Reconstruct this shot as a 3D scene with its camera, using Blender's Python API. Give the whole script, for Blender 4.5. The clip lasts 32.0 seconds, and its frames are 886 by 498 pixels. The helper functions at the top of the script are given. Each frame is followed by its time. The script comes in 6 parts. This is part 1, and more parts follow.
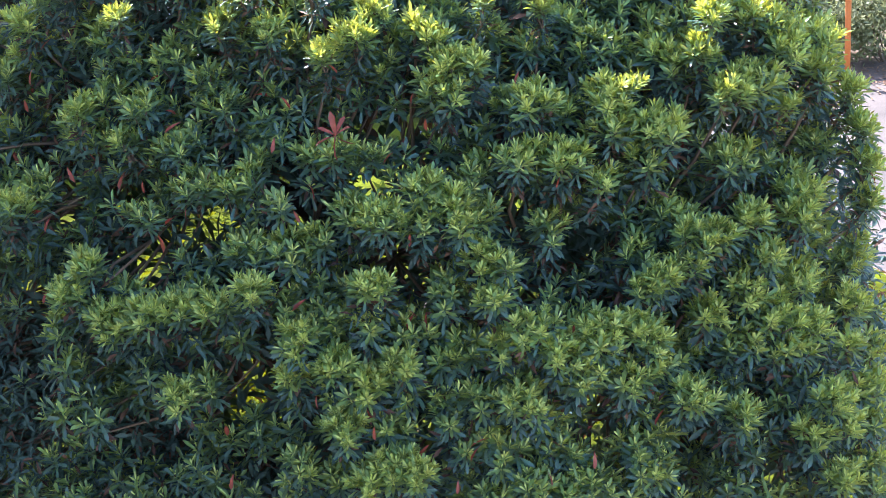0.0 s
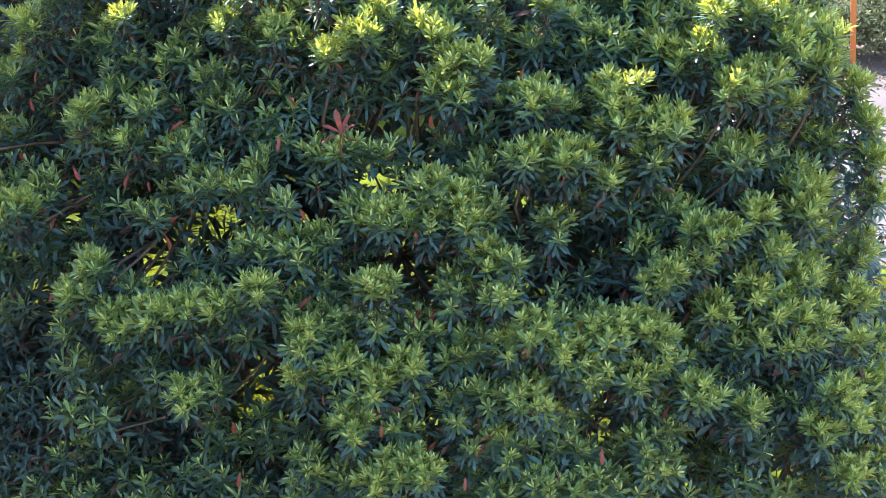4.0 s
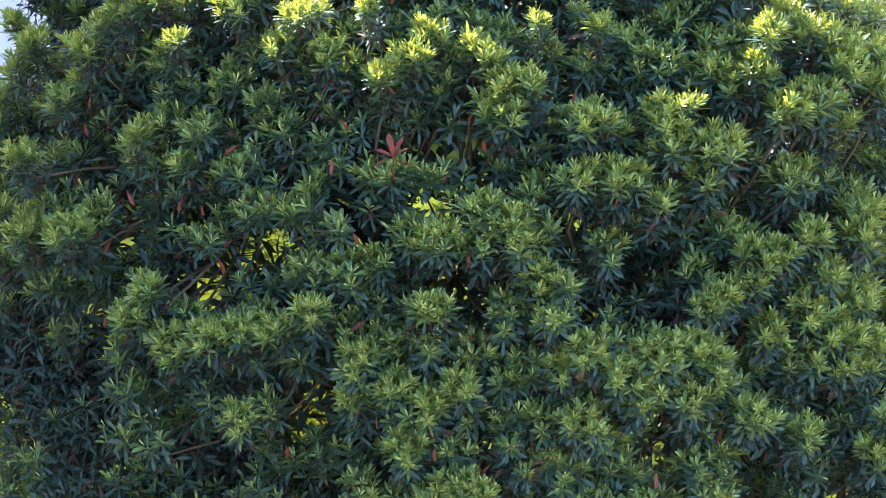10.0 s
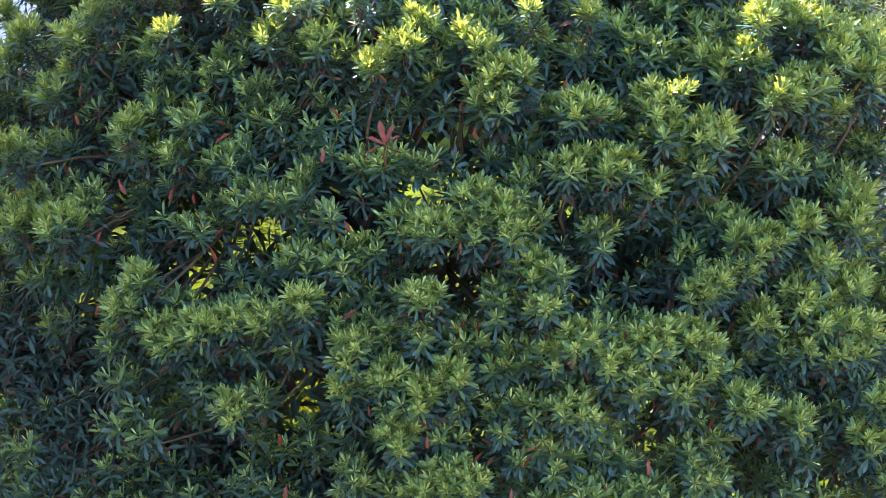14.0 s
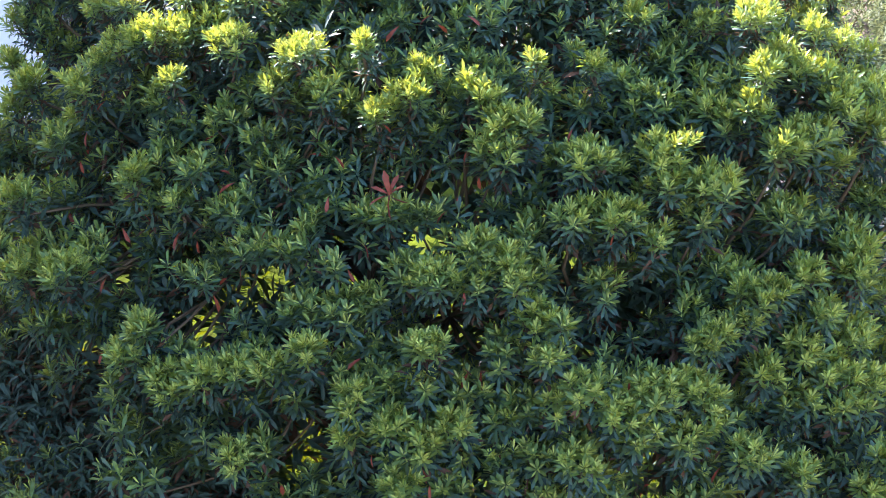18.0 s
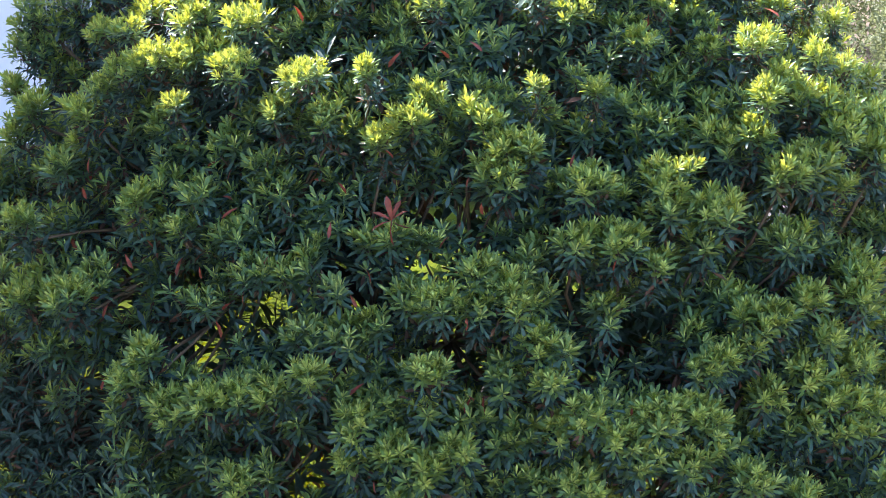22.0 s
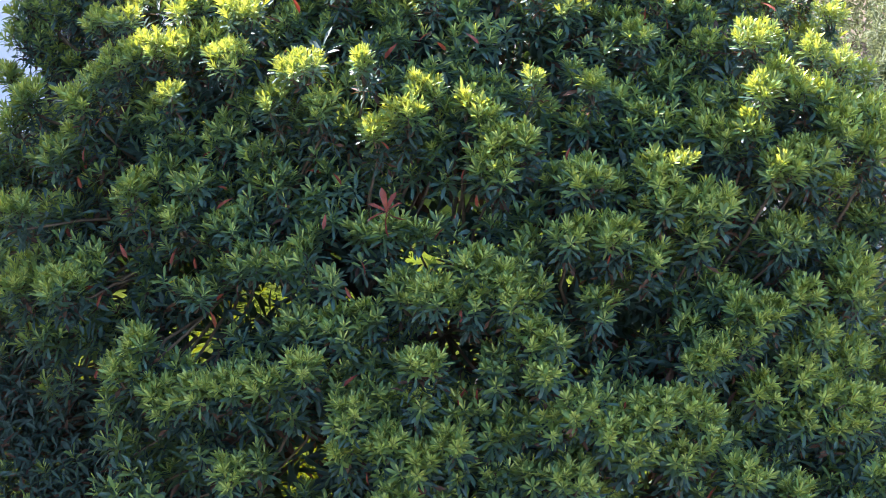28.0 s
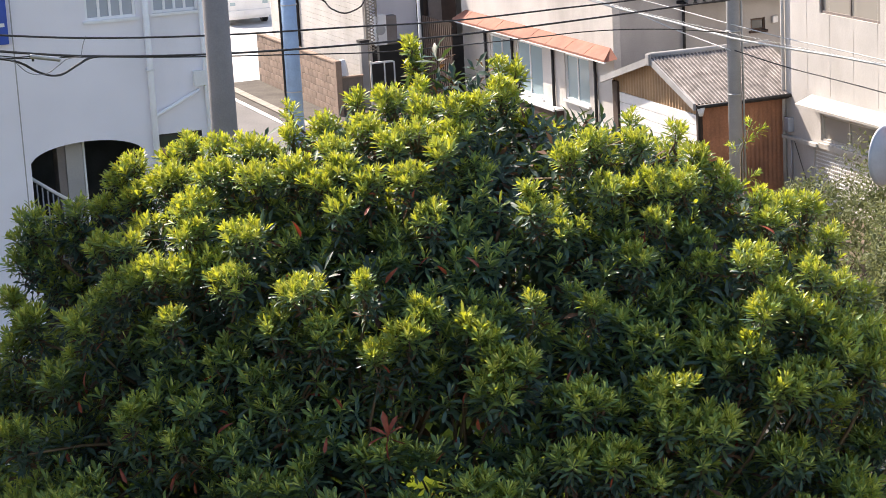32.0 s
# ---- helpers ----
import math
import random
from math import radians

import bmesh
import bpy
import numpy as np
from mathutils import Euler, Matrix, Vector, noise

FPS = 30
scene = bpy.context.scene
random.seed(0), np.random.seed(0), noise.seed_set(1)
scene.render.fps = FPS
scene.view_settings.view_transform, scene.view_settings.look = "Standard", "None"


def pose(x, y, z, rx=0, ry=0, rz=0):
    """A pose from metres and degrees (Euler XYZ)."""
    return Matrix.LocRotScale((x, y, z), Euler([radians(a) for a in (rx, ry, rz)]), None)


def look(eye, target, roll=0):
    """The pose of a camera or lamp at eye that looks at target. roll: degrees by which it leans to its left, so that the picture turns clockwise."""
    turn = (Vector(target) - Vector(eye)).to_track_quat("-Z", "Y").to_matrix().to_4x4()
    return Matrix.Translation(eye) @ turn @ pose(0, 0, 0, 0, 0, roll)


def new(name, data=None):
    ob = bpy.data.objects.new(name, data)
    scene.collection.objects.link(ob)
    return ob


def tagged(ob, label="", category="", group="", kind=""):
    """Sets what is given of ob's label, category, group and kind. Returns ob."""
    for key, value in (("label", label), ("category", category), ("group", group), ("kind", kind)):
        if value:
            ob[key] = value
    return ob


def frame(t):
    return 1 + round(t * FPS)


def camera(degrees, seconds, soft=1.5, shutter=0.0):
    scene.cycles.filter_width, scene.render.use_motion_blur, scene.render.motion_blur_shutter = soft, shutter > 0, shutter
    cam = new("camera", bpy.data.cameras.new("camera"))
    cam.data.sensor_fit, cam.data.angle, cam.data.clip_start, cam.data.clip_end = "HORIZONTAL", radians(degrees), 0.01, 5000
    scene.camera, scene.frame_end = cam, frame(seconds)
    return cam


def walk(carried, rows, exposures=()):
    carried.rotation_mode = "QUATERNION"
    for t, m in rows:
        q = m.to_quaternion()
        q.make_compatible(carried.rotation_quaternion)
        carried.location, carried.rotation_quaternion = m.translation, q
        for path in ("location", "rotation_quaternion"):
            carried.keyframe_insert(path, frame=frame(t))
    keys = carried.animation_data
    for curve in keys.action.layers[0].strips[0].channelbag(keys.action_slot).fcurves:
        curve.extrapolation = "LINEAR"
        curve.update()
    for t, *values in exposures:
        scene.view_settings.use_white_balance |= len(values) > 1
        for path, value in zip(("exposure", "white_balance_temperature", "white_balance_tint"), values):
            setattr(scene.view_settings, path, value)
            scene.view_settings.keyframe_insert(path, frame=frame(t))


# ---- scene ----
# ---- camera ----
cam = camera(22.0, 32.0, soft=0.52)
# (seconds, tilt, lean, turn): the camera stands at one spot and only turns
TURNS = [
        (0, 69.40, 2.50, -1.91), (0.5, 69.42, 2.54, -1.95), (1, 69.36, 2.61, -2.01), (1.5, 69.32, 2.61, -2.01), (2, 69.35, 2.63, -2.03),
        (2.5, 69.37, 2.71, -1.95), (3, 69.38, 2.85, -1.91), (3.5, 69.36, 2.79, -1.85), (5.5, 69.26, 3.13, -1.81), (6, 69.25, 3.24, -1.64),
        (6.5, 69.31, 3.27, -1.49), (7, 69.35, 3.32, -1.41), (7.5, 69.93, 3.44, -1.16), (8, 70.08, 3.48, -0.72), (8.5, 70.06, 3.46, -0.62),
        (9, 70.06, 3.46, -0.62), (9.5, 70.02, 3.48, -0.63), (10, 69.99, 3.40, -0.66), (10.5, 70.00, 3.35, -0.67), (11, 69.91, 3.36, -0.71),
        (11.5, 69.67, 3.34, -0.69), (12, 69.52, 3.29, -0.70), (12.5, 69.51, 3.29, -0.75), (13, 69.50, 3.51, -0.87), (13.5, 69.52, 3.57, -0.96),
        (15.5, 70.24, 3.56, -0.84), (16, 70.41, 3.63, -0.86), (16.5, 70.93, 3.66, -0.83), (17, 71.00, 3.54, -0.81), (17.5, 70.97, 3.43, -0.77),
        (18, 70.93, 3.28, -0.74), (18.5, 70.86, 3.37, -0.83), (19, 70.87, 3.40, -0.82), (19.5, 70.93, 3.49, -0.82), (20, 71.13, 3.40, -0.80),
        (20.5, 71.38, 3.58, -0.83), (21, 71.54, 3.52, -0.77), (21.5, 71.53, 3.39, -0.72), (22, 71.57, 3.35, -0.70), (22.5, 71.57, 3.24, -0.66),
        (23, 71.56, 3.18, -0.66), (23.5, 71.46, 3.17, -0.66), (24, 71.45, 3.13, -0.67), (24.5, 71.44, 3.04, -0.63), (25, 71.44, 3.05, -0.64),
        (25.5, 71.42, 3.03, -0.68), (27.5, 71.36, 3.00, -0.66), (28, 71.37, 2.88, -0.68), (28.5, 71.40, 2.64, -0.63), (29, 71.38, 2.70, -0.58),
        (29.5, 71.45, 2.70, -0.56), (30, 71.45, 2.70, -0.59), (30.5, 71.53, 2.65, -0.58), (31, 72.83, 2.81, -0.54), (31.5, 75.66, 2.96, -0.59),
        (32, 76.98, 3.12, -0.72)]
walk(cam, [(t, pose(0, 0, 10, rx, ry, rz)) for t, rx, ry, rz in TURNS],
     exposures=[(0, 2.32, 5830, 27), (7, 2.34, 5840, 27), (8, 2.22, 5870, 26), (9, 2.18, 5870, 26), (10.5, 2.21, 5870, 26), (12, 2.37, 5850, 27), (13.5, 2.34, 5850, 27), (15.5, 2.20, 5920, 22), (18, 2.14, 5930, 22), (20, 2.15, 5930, 22), (21, 1.98, 5910, 21), (24, 1.93, 5900, 21), (30.6, 1.93, 5930, 22), (31.5, 1.08, 6800, 19), (32, 0.86, 7150, 18)])

# ---- world and sun ----
SUN_WAY = Vector((-0.50, 0.59, 0.77)).normalized()
world = bpy.data.worlds.new("sky")
scene.world = world
world.use_nodes = True
wn = world.node_tree
sky = wn.nodes.new("ShaderNodeTexSky")
sky.sky_type = 'NISHITA'
sky.sun_disc = False
sky.sun_elevation = math.asin(SUN_WAY.z)
sky.sun_rotation = math.atan2(SUN_WAY.x, SUN_WAY.y)
bg = wn.nodes["Background"]
bg.inputs["Strength"].default_value = 0.15
wn.links.new(sky.outputs[0], bg.inputs["Color"])
sun = new("sun", bpy.data.lights.new("sun", 'SUN'))
sun.data.energy = 6.2
sun.data.angle = radians(0.55)
sun.data.color = (1.0, 0.945, 0.85)
sun.matrix_world = look(tuple(SUN_WAY * 60), (0, 0, 0))


# ---- materials ----
def material(name, base, rough=0.7, metal=0.0, vary=0.25, scale=3.0, fine=40.0, bump=0.15, stain=None, stain_amount=0.4, spec=0.5, random_tint=0.0, groove=0.0):
    """A surface with broad and fine variation, an optional stain colour and a fine relief."""
    m = bpy.data.materials.new(name)
    m.use_nodes = True
    nt = m.node_tree
    n, lk = nt.nodes, nt.links
    b = n["Principled BSDF"]
    b.inputs["Roughness"].default_value = rough
    b.inputs["Metallic"].default_value = metal
    b.inputs["Specular IOR Level"].default_value = spec
    tc = n.new("ShaderNodeTexCoord")
    big = n.new("ShaderNodeTexNoise")
    big.inputs["Scale"].default_value = scale
    big.inputs["Detail"].default_value = 5
    small = n.new("ShaderNodeTexNoise")
    small.inputs["Scale"].default_value = fine
    small.inputs["Detail"].default_value = 3
    lk.new(tc.outputs["Object"], big.inputs["Vector"])
    lk.new(tc.outputs["Object"], small.inputs["Vector"])
    ramp = n.new("ShaderNodeMapRange")
    ramp.inputs["From Min"].default_value, ramp.inputs["From Max"].default_value = 0.3, 0.7
    ramp.inputs["To Min"].default_value, ramp.inputs["To Max"].default_value = 1 - vary, 1 + vary * 0.5
    lk.new(big.outputs[0], ramp.inputs[0])
    ramp2 = n.new("ShaderNodeMapRange")
    ramp2.inputs["From Min"].default_value, ramp2.inputs["From Max"].default_value = 0.3, 0.7
    ramp2.inputs["To Min"].default_value, ramp2.inputs["To Max"].default_value = 1 - vary * 0.5, 1 + vary * 0.4
    lk.new(small.outputs[0], ramp2.inputs[0])
    mul = n.new("ShaderNodeMath")
    mul.operation = 'MULTIPLY'
    lk.new(ramp.outputs[0], mul.inputs[0])
    lk.new(ramp2.outputs[0], mul.inputs[1])
    last = mul.outputs[0]
    if random_tint:
        oi = n.new("ShaderNodeObjectInfo")
        rr = n.new("ShaderNodeMapRange")
        rr.inputs["To Min"].default_value, rr.inputs["To Max"].default_value = 1 - random_tint, 1 + random_tint
        lk.new(oi.outputs["Random"], rr.inputs[0])
        m2 = n.new("ShaderNodeMath")
        m2.operation = 'MULTIPLY'
        lk.new(last, m2.inputs[0])
        lk.new(rr.outputs[0], m2.inputs[1])
        last = m2.outputs[0]
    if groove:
        # sine bands along X darken and lighten a corrugated sheet by turns
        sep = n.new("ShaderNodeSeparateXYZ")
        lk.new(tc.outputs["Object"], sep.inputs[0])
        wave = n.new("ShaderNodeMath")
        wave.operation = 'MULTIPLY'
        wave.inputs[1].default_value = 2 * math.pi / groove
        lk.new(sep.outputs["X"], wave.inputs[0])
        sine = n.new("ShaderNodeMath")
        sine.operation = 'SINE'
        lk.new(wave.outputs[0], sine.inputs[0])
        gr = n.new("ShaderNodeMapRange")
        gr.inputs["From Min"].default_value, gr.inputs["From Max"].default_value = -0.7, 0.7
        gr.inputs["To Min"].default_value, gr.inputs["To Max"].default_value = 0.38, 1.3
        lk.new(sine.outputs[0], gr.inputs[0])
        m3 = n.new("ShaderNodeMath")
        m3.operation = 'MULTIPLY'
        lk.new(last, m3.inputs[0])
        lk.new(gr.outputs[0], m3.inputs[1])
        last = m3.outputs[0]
    col = n.new("ShaderNodeVectorMath")
    col.operation = 'SCALE'
    col.inputs[0].default_value = base
    lk.new(last, col.inputs["Scale"])
    out = col.outputs[0]
    if stain:
        mix = n.new("ShaderNodeMix")
        mix.data_type = 'RGBA'
        st = n.new("ShaderNodeTexNoise")
        st.inputs["Scale"].default_value = scale * 0.6
        st.inputs["Detail"].default_value = 8
        st.inputs["Roughness"].default_value = 0.65
        mp = n.new("ShaderNodeMapping")
        mp.inputs["Scale"].default_value = (1.0, 1.0, 0.35)
        lk.new(tc.outputs["Object"], mp.inputs["Vector"])
        lk.new(mp.outputs[0], st.inputs["Vector"])
        sr = n.new("ShaderNodeMapRange")
        sr.inputs["From Min"].default_value, sr.inputs["From Max"].default_value = 0.5, 0.72
        sr.inputs["To Max"].default_value = stain_amount
        lk.new(st.outputs[0], sr.inputs[0])
        lk.new(sr.outputs[0], mix.inputs["Factor"])
        lk.new(out, mix.inputs["A"])
        mix.inputs["B"].default_value = (*stain, 1)
        out = mix.outputs["Result"]
    lk.new(out, b.inputs["Base Color"])
    if bump:
        bp = n.new("ShaderNodeBump")
        bp.inputs["Strength"].default_value = bump
        bp.inputs["Distance"].default_value = 0.01
        lk.new(small.outputs[0], bp.inputs["Height"])
        lk.new(bp.outputs[0], b.inputs["Normal"])
    return m


def leaf_material(name, base, tip, rough=0.42, through_light=0.35, glow=(0.3, 0.45, 0.05), vary=0.35, spec=0.5):
    """A leaf: each one its own tint, light scattered through it from behind."""
    m = bpy.data.materials.new(name)
    m.use_nodes = True
    nt = m.node_tree
    n, lk = nt.nodes, nt.links
    b = n["Principled BSDF"]
    b.inputs["Roughness"].default_value = rough
    b.inputs["Specular IOR Level"].default_value = spec
    geo = n.new("ShaderNodeNewGeometry")
    mix = n.new("ShaderNodeMix")
    mix.data_type = 'RGBA'
    mix.inputs["A"].default_value = (*base, 1)
    mix.inputs["B"].default_value = (*tip, 1)
    lk.new(geo.outputs["Random Per Island"], mix.inputs["Factor"])
    tc = n.new("ShaderNodeTexCoord")
    ns = n.new("ShaderNodeTexNoise")
    ns.inputs["Scale"].default_value = 30
    lk.new(tc.outputs["Object"], ns.inputs["Vector"])
    rg = n.new("ShaderNodeMapRange")
    rg.inputs["From Min"].default_value, rg.inputs["From Max"].default_value = 0.3, 0.7
    rg.inputs["To Min"].default_value, rg.inputs["To Max"].default_value = 1 - vary, 1 + vary
    lk.new(ns.outputs[0], rg.inputs[0])
    col = n.new("ShaderNodeVectorMath")
    col.operation = 'SCALE'
    lk.new(mix.outputs["Result"], col.inputs[0])
    lk.new(rg.outputs[0], col.inputs["Scale"])
    lk.new(col.outputs[0], b.inputs["Base Color"])
    tr = n.new("ShaderNodeBsdfTranslucent")
    tr.inputs["Color"].default_value = (*glow, 1)
    mx = n.new("ShaderNodeMixShader")
    mx.inputs[0].default_value = through_light
    lk.new(b.outputs[0], mx.inputs[1])
    lk.new(tr.outputs[0], mx.inputs[2])
    lk.new(mx.outputs[0], n["Material Output"].inputs["Surface"])
    return m


LEAF = leaf_material("mature_leaf", (0.021, 0.068, 0.064), (0.092, 0.192, 0.172), 0.36, 0.40, (0.40, 0.48, 0.02), spec=0.6)
HALF_GROWN = leaf_material("half_grown_leaf", (0.090, 0.186, 0.080), (0.220, 0.380, 0.140), 0.40, 0.44, (0.52, 0.54, 0.03), spec=0.5)
# old leaves, coloured darker still so that the crown's gaps read as shade
OLD_SHADED_LEAF = leaf_material("old_shaded_leaf", (0.032, 0.064, 0.052), (0.066, 0.114, 0.084), 0.48, 0.08, (0.25, 0.40, 0.04), spec=0.3)
YOUNG = leaf_material("young_leaf", (0.36, 0.47, 0.10), (0.67, 0.73, 0.18), 0.42, 0.34, (0.66, 0.58, 0.04))
BROWN_LEAF = leaf_material("brown_leaf", (0.055, 0.035, 0.026), (0.16, 0.085, 0.05), 0.6, 0.12, (0.4, 0.2, 0.06), spec=0.2)
RED_LEAF = leaf_material("red_leaf", (0.14, 0.018, 0.02), (0.40, 0.10, 0.04), 0.55, 0.18, (0.4, 0.05, 0.02))
WEED = leaf_material("weed_leaf", (0.034, 0.050, 0.0012), (0.085, 0.100, 0.002), 0.7, 0.4, (0.15, 0.155, 0.002), spec=0.05)
SHRUB = leaf_material("shrub_leaf", (0.055, 0.072, 0.03), (0.19, 0.22, 0.11), 0.65, 0.2, (0.32, 0.36, 0.14), spec=0.2)
BARK = material("bark", (0.075, 0.055, 0.045), 0.9, vary=0.5, scale=6, fine=60, bump=0.6)
TWIG = material("twig", (0.16, 0.11, 0.06), 0.8, vary=0.4, scale=8, fine=80)
WHITE_WALL = material("white_render", (0.86, 0.835, 0.87), 0.85, vary=0.06, scale=0.8, fine=60, bump=0.2, stain=(0.42, 0.43, 0.45), stain_amount=0.25)
CREAM_WALL = material("cream_render", (0.575, 0.55, 0.515), 0.85, vary=0.14, scale=0.9, fine=30, bump=0.2, stain=(0.33, 0.31, 0.28), stain_amount=0.6)
GREY_WALL = material("grey_render", (0.42, 0.40, 0.38), 0.9, vary=0.15, scale=1.2, fine=40, bump=0.2, stain=(0.25, 0.23, 0.21))
WHITE_PAINT = material("white_paint", (0.78, 0.78, 0.77), 0.55, vary=0.08, scale=2, fine=30, bump=0.05)
DARK_METAL = material("dark_metal", (0.035, 0.033, 0.032), 0.55, 0.3, vary=0.3, scale=4, fine=40)
# dark grey that stands for unlit depth in the porch and behind panes
INTERIOR_SHADE = material("interior_shade", (0.07, 0.075, 0.08), 0.9, vary=0.3)
CONCRETE = material("concrete", (0.36, 0.36, 0.36), 0.85, vary=0.18, scale=2.5, fine=60, bump=0.2, stain=(0.22, 0.22, 0.22))
BRIGHT_CONCRETE = material("bright_concrete", (0.50, 0.49, 0.47), 0.9, vary=0.12, scale=1.0, fine=50, bump=0.2)
ASPHALT = material("asphalt", (0.16, 0.155, 0.15), 0.95, vary=0.25, scale=0.6, fine=90, bump=0.4, stain=(0.10, 0.10, 0.10), stain_amount=0.3)
PALE_ROAD = material("pale_concrete_road", (0.090, 0.079, 0.066), 0.95, vary=0.4, scale=1.2, fine=45, bump=0.35, stain=(0.05, 0.047, 0.045), stain_amount=0.5)
SOIL = material("soil", (0.16, 0.12, 0.085), 0.95, vary=0.5, scale=1.5, fine=30, bump=0.6, stain=(0.10, 0.13, 0.04), stain_amount=0.6)
GRASS = material("rough_grass", (0.062, 0.080, 0.002), 0.95, vary=0.6, scale=2.5, fine=14, bump=0.6, stain=(0.02, 0.025, 0.003), stain_amount=0.6, spec=0.05)
LINE_PAINT = material("line_paint", (0.72, 0.72, 0.70), 0.8, vary=0.2, scale=3, fine=50)
BLOCK = material("tan_block", (0.255, 0.185, 0.142), 0.9, vary=0.2, scale=3, fine=50, bump=0.4, random_tint=0.15)
MORTAR = material("mortar", (0.17, 0.14, 0.12), 0.95, vary=0.2)
ORANGE = material("orange_paint", (0.62, 0.20, 0.05), 0.5, vary=0.15, scale=5, fine=30, stain=(0.45, 0.25, 0.15), stain_amount=0.3)
MIRROR_BACK = material("grey_painted_steel", (0.40, 0.43, 0.48), 0.5, 0.2, vary=0.1, scale=4)
RED_ROOF = material("faded_red_sheet", (0.29, 0.12, 0.082), 0.85, vary=0.25, scale=2, fine=30, stain=(0.34, 0.20, 0.16), stain_amount=0.4)
BLUE_WRAP = material("pale_blue_wrap", (0.27, 0.42, 0.62), 0.6, vary=0.12, scale=4, fine=30)
BLUE_SIGN = material("blue_sign", (0.02, 0.08, 0.40), 0.4, vary=0.1)
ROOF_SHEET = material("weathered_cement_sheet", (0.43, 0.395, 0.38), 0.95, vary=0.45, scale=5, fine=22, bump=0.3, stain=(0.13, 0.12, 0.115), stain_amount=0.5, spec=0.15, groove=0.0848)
RUST_SHEET = material("rust_brown_sheet", (0.46, 0.205, 0.11), 0.7, 0.1, vary=0.3, scale=2, fine=25, stain=(0.22, 0.10, 0.06), stain_amount=0.6)
TAN_SHEET = material("tan_sheet", (0.42, 0.27, 0.15), 0.7, 0.1, vary=0.2, scale=2, fine=25, stain=(0.30, 0.18, 0.10))
DARK_WOOD = material("dark_brown_wood", (0.07, 0.045, 0.035), 0.8, vary=0.3, scale=4)
TILE = material("grey_roof_tile", (0.20, 0.20, 0.205), 0.6, vary=0.3, scale=3, fine=30, random_tint=0.2)
BROWN_SIDE = material("brown_render", (0.22, 0.19, 0.175), 0.85, vary=0.15)
LITTER = leaf_material("dry_leaf", (0.16, 0.09, 0.05), (0.30, 0.19, 0.11), 0.8, 0.1, (0.3, 0.2, 0.1), spec=0.2)
# darker than CONCRETE: the left pole's weaker light is put into its colour
POLE_GREY = material("dim_pole_concrete", (0.25, 0.24, 0.25), 0.9, vary=0.15, scale=1.5, fine=50, bump=0.2, stain=(0.17, 0.165, 0.165), stain_amount=0.5)
CABLE = material("cable", (0.02, 0.02, 0.022), 0.6, vary=0.1)
PALE_CABLE = material("pale_cable", (0.55, 0.57, 0.56), 0.5, vary=0.1)
GALV = material("galvanised_steel", (0.45, 0.46, 0.47), 0.5, 0.6, vary=0.15, scale=5)
SHUTTER = material("shutter_steel", (0.58, 0.55, 0.50), 0.55, 0.2, vary=0.15, scale=2, stain=(0.38, 0.33, 0.27))


def glass_material(name, tint):
    m = bpy.data.materials.new(name)
    m.use_nodes = True
    b = m.node_tree.nodes["Principled BSDF"]
    b.inputs["Base Color"].default_value = (*tint, 1)
    b.inputs["Roughness"].default_value = 0.08
    b.inputs["Specular IOR Level"].default_value = 0.8
    return m


DUSTY_GLASS = glass_material("dusty_glass", (0.36, 0.34, 0.30))
PALE_GLASS = glass_material("pale_curtained_glass", (0.42, 0.47, 0.52))
PLASTIC = material("white_plastic", (0.88, 0.88, 0.88), 0.4, vary=0.05, scale=3, fine=30, bump=0.03)
KERB = material("tan_kerb", (0.30, 0.27, 0.23), 0.9, vary=0.25, scale=3, fine=40)
FROSTED = glass_material("pale_blue_window_glass", (0.33, 0.44, 0.47))
DARK_GLASS = glass_material("dark_window_glass", (0.04, 0.05, 0.055))

MIRROR_GLASS = glass_material("mirror_glass", (0.8, 0.8, 0.8))
MIRROR_GLASS.node_tree.nodes["Principled BSDF"].inputs["Metallic"].default_value = 1.0


# ---- building blocks ----
TURN = 20.0            # the streets and houses stand at this angle
STREET = Matrix.Rotation(radians(TURN), 4, 'Z')


def link_mesh(name, verts, faces, mat, parent=None, label="", kind=""):
    me = bpy.data.meshes.new(name)
    me.from_pydata([tuple(v) for v in verts], [], [tuple(f) for f in faces])
    me.materials.append(mat)
    ob = new(name, me)
    ob.parent = parent
    return tagged(ob, label, kind=kind)


def part(name, bm, mat, parent=None, label=""):
    """One bmesh as one mesh object under a thing or a part."""
    bmesh.ops.recalc_face_normals(bm, faces=bm.faces)
    me = bpy.data.meshes.new(name)
    bm.to_mesh(me)
    bm.free()
    me.materials.append(mat)
    ob = new(name, me)
    ob.parent = parent
    return tagged(ob, label)


def box_into(bm, lo, hi, bevel=0.0):
    lo, hi = Vector(lo), Vector(hi)
    r = bmesh.ops.create_cube(bm, size=1.0, matrix=Matrix.Translation((lo + hi) / 2) @ Matrix.Diagonal((*(hi - lo), 1)))
    if bevel:
        edges = list({e for v in r["verts"] for e in v.link_edges})
        bmesh.ops.bevel(bm, geom=edges, offset=bevel, segments=2, affect='EDGES', profile=0.7)


def box(name, lo, hi, mat, parent=None, label="", bevel=0.008):
    bm = bmesh.new()
    box_into(bm, lo, hi, bevel)
    return part(name, bm, mat, parent, label)


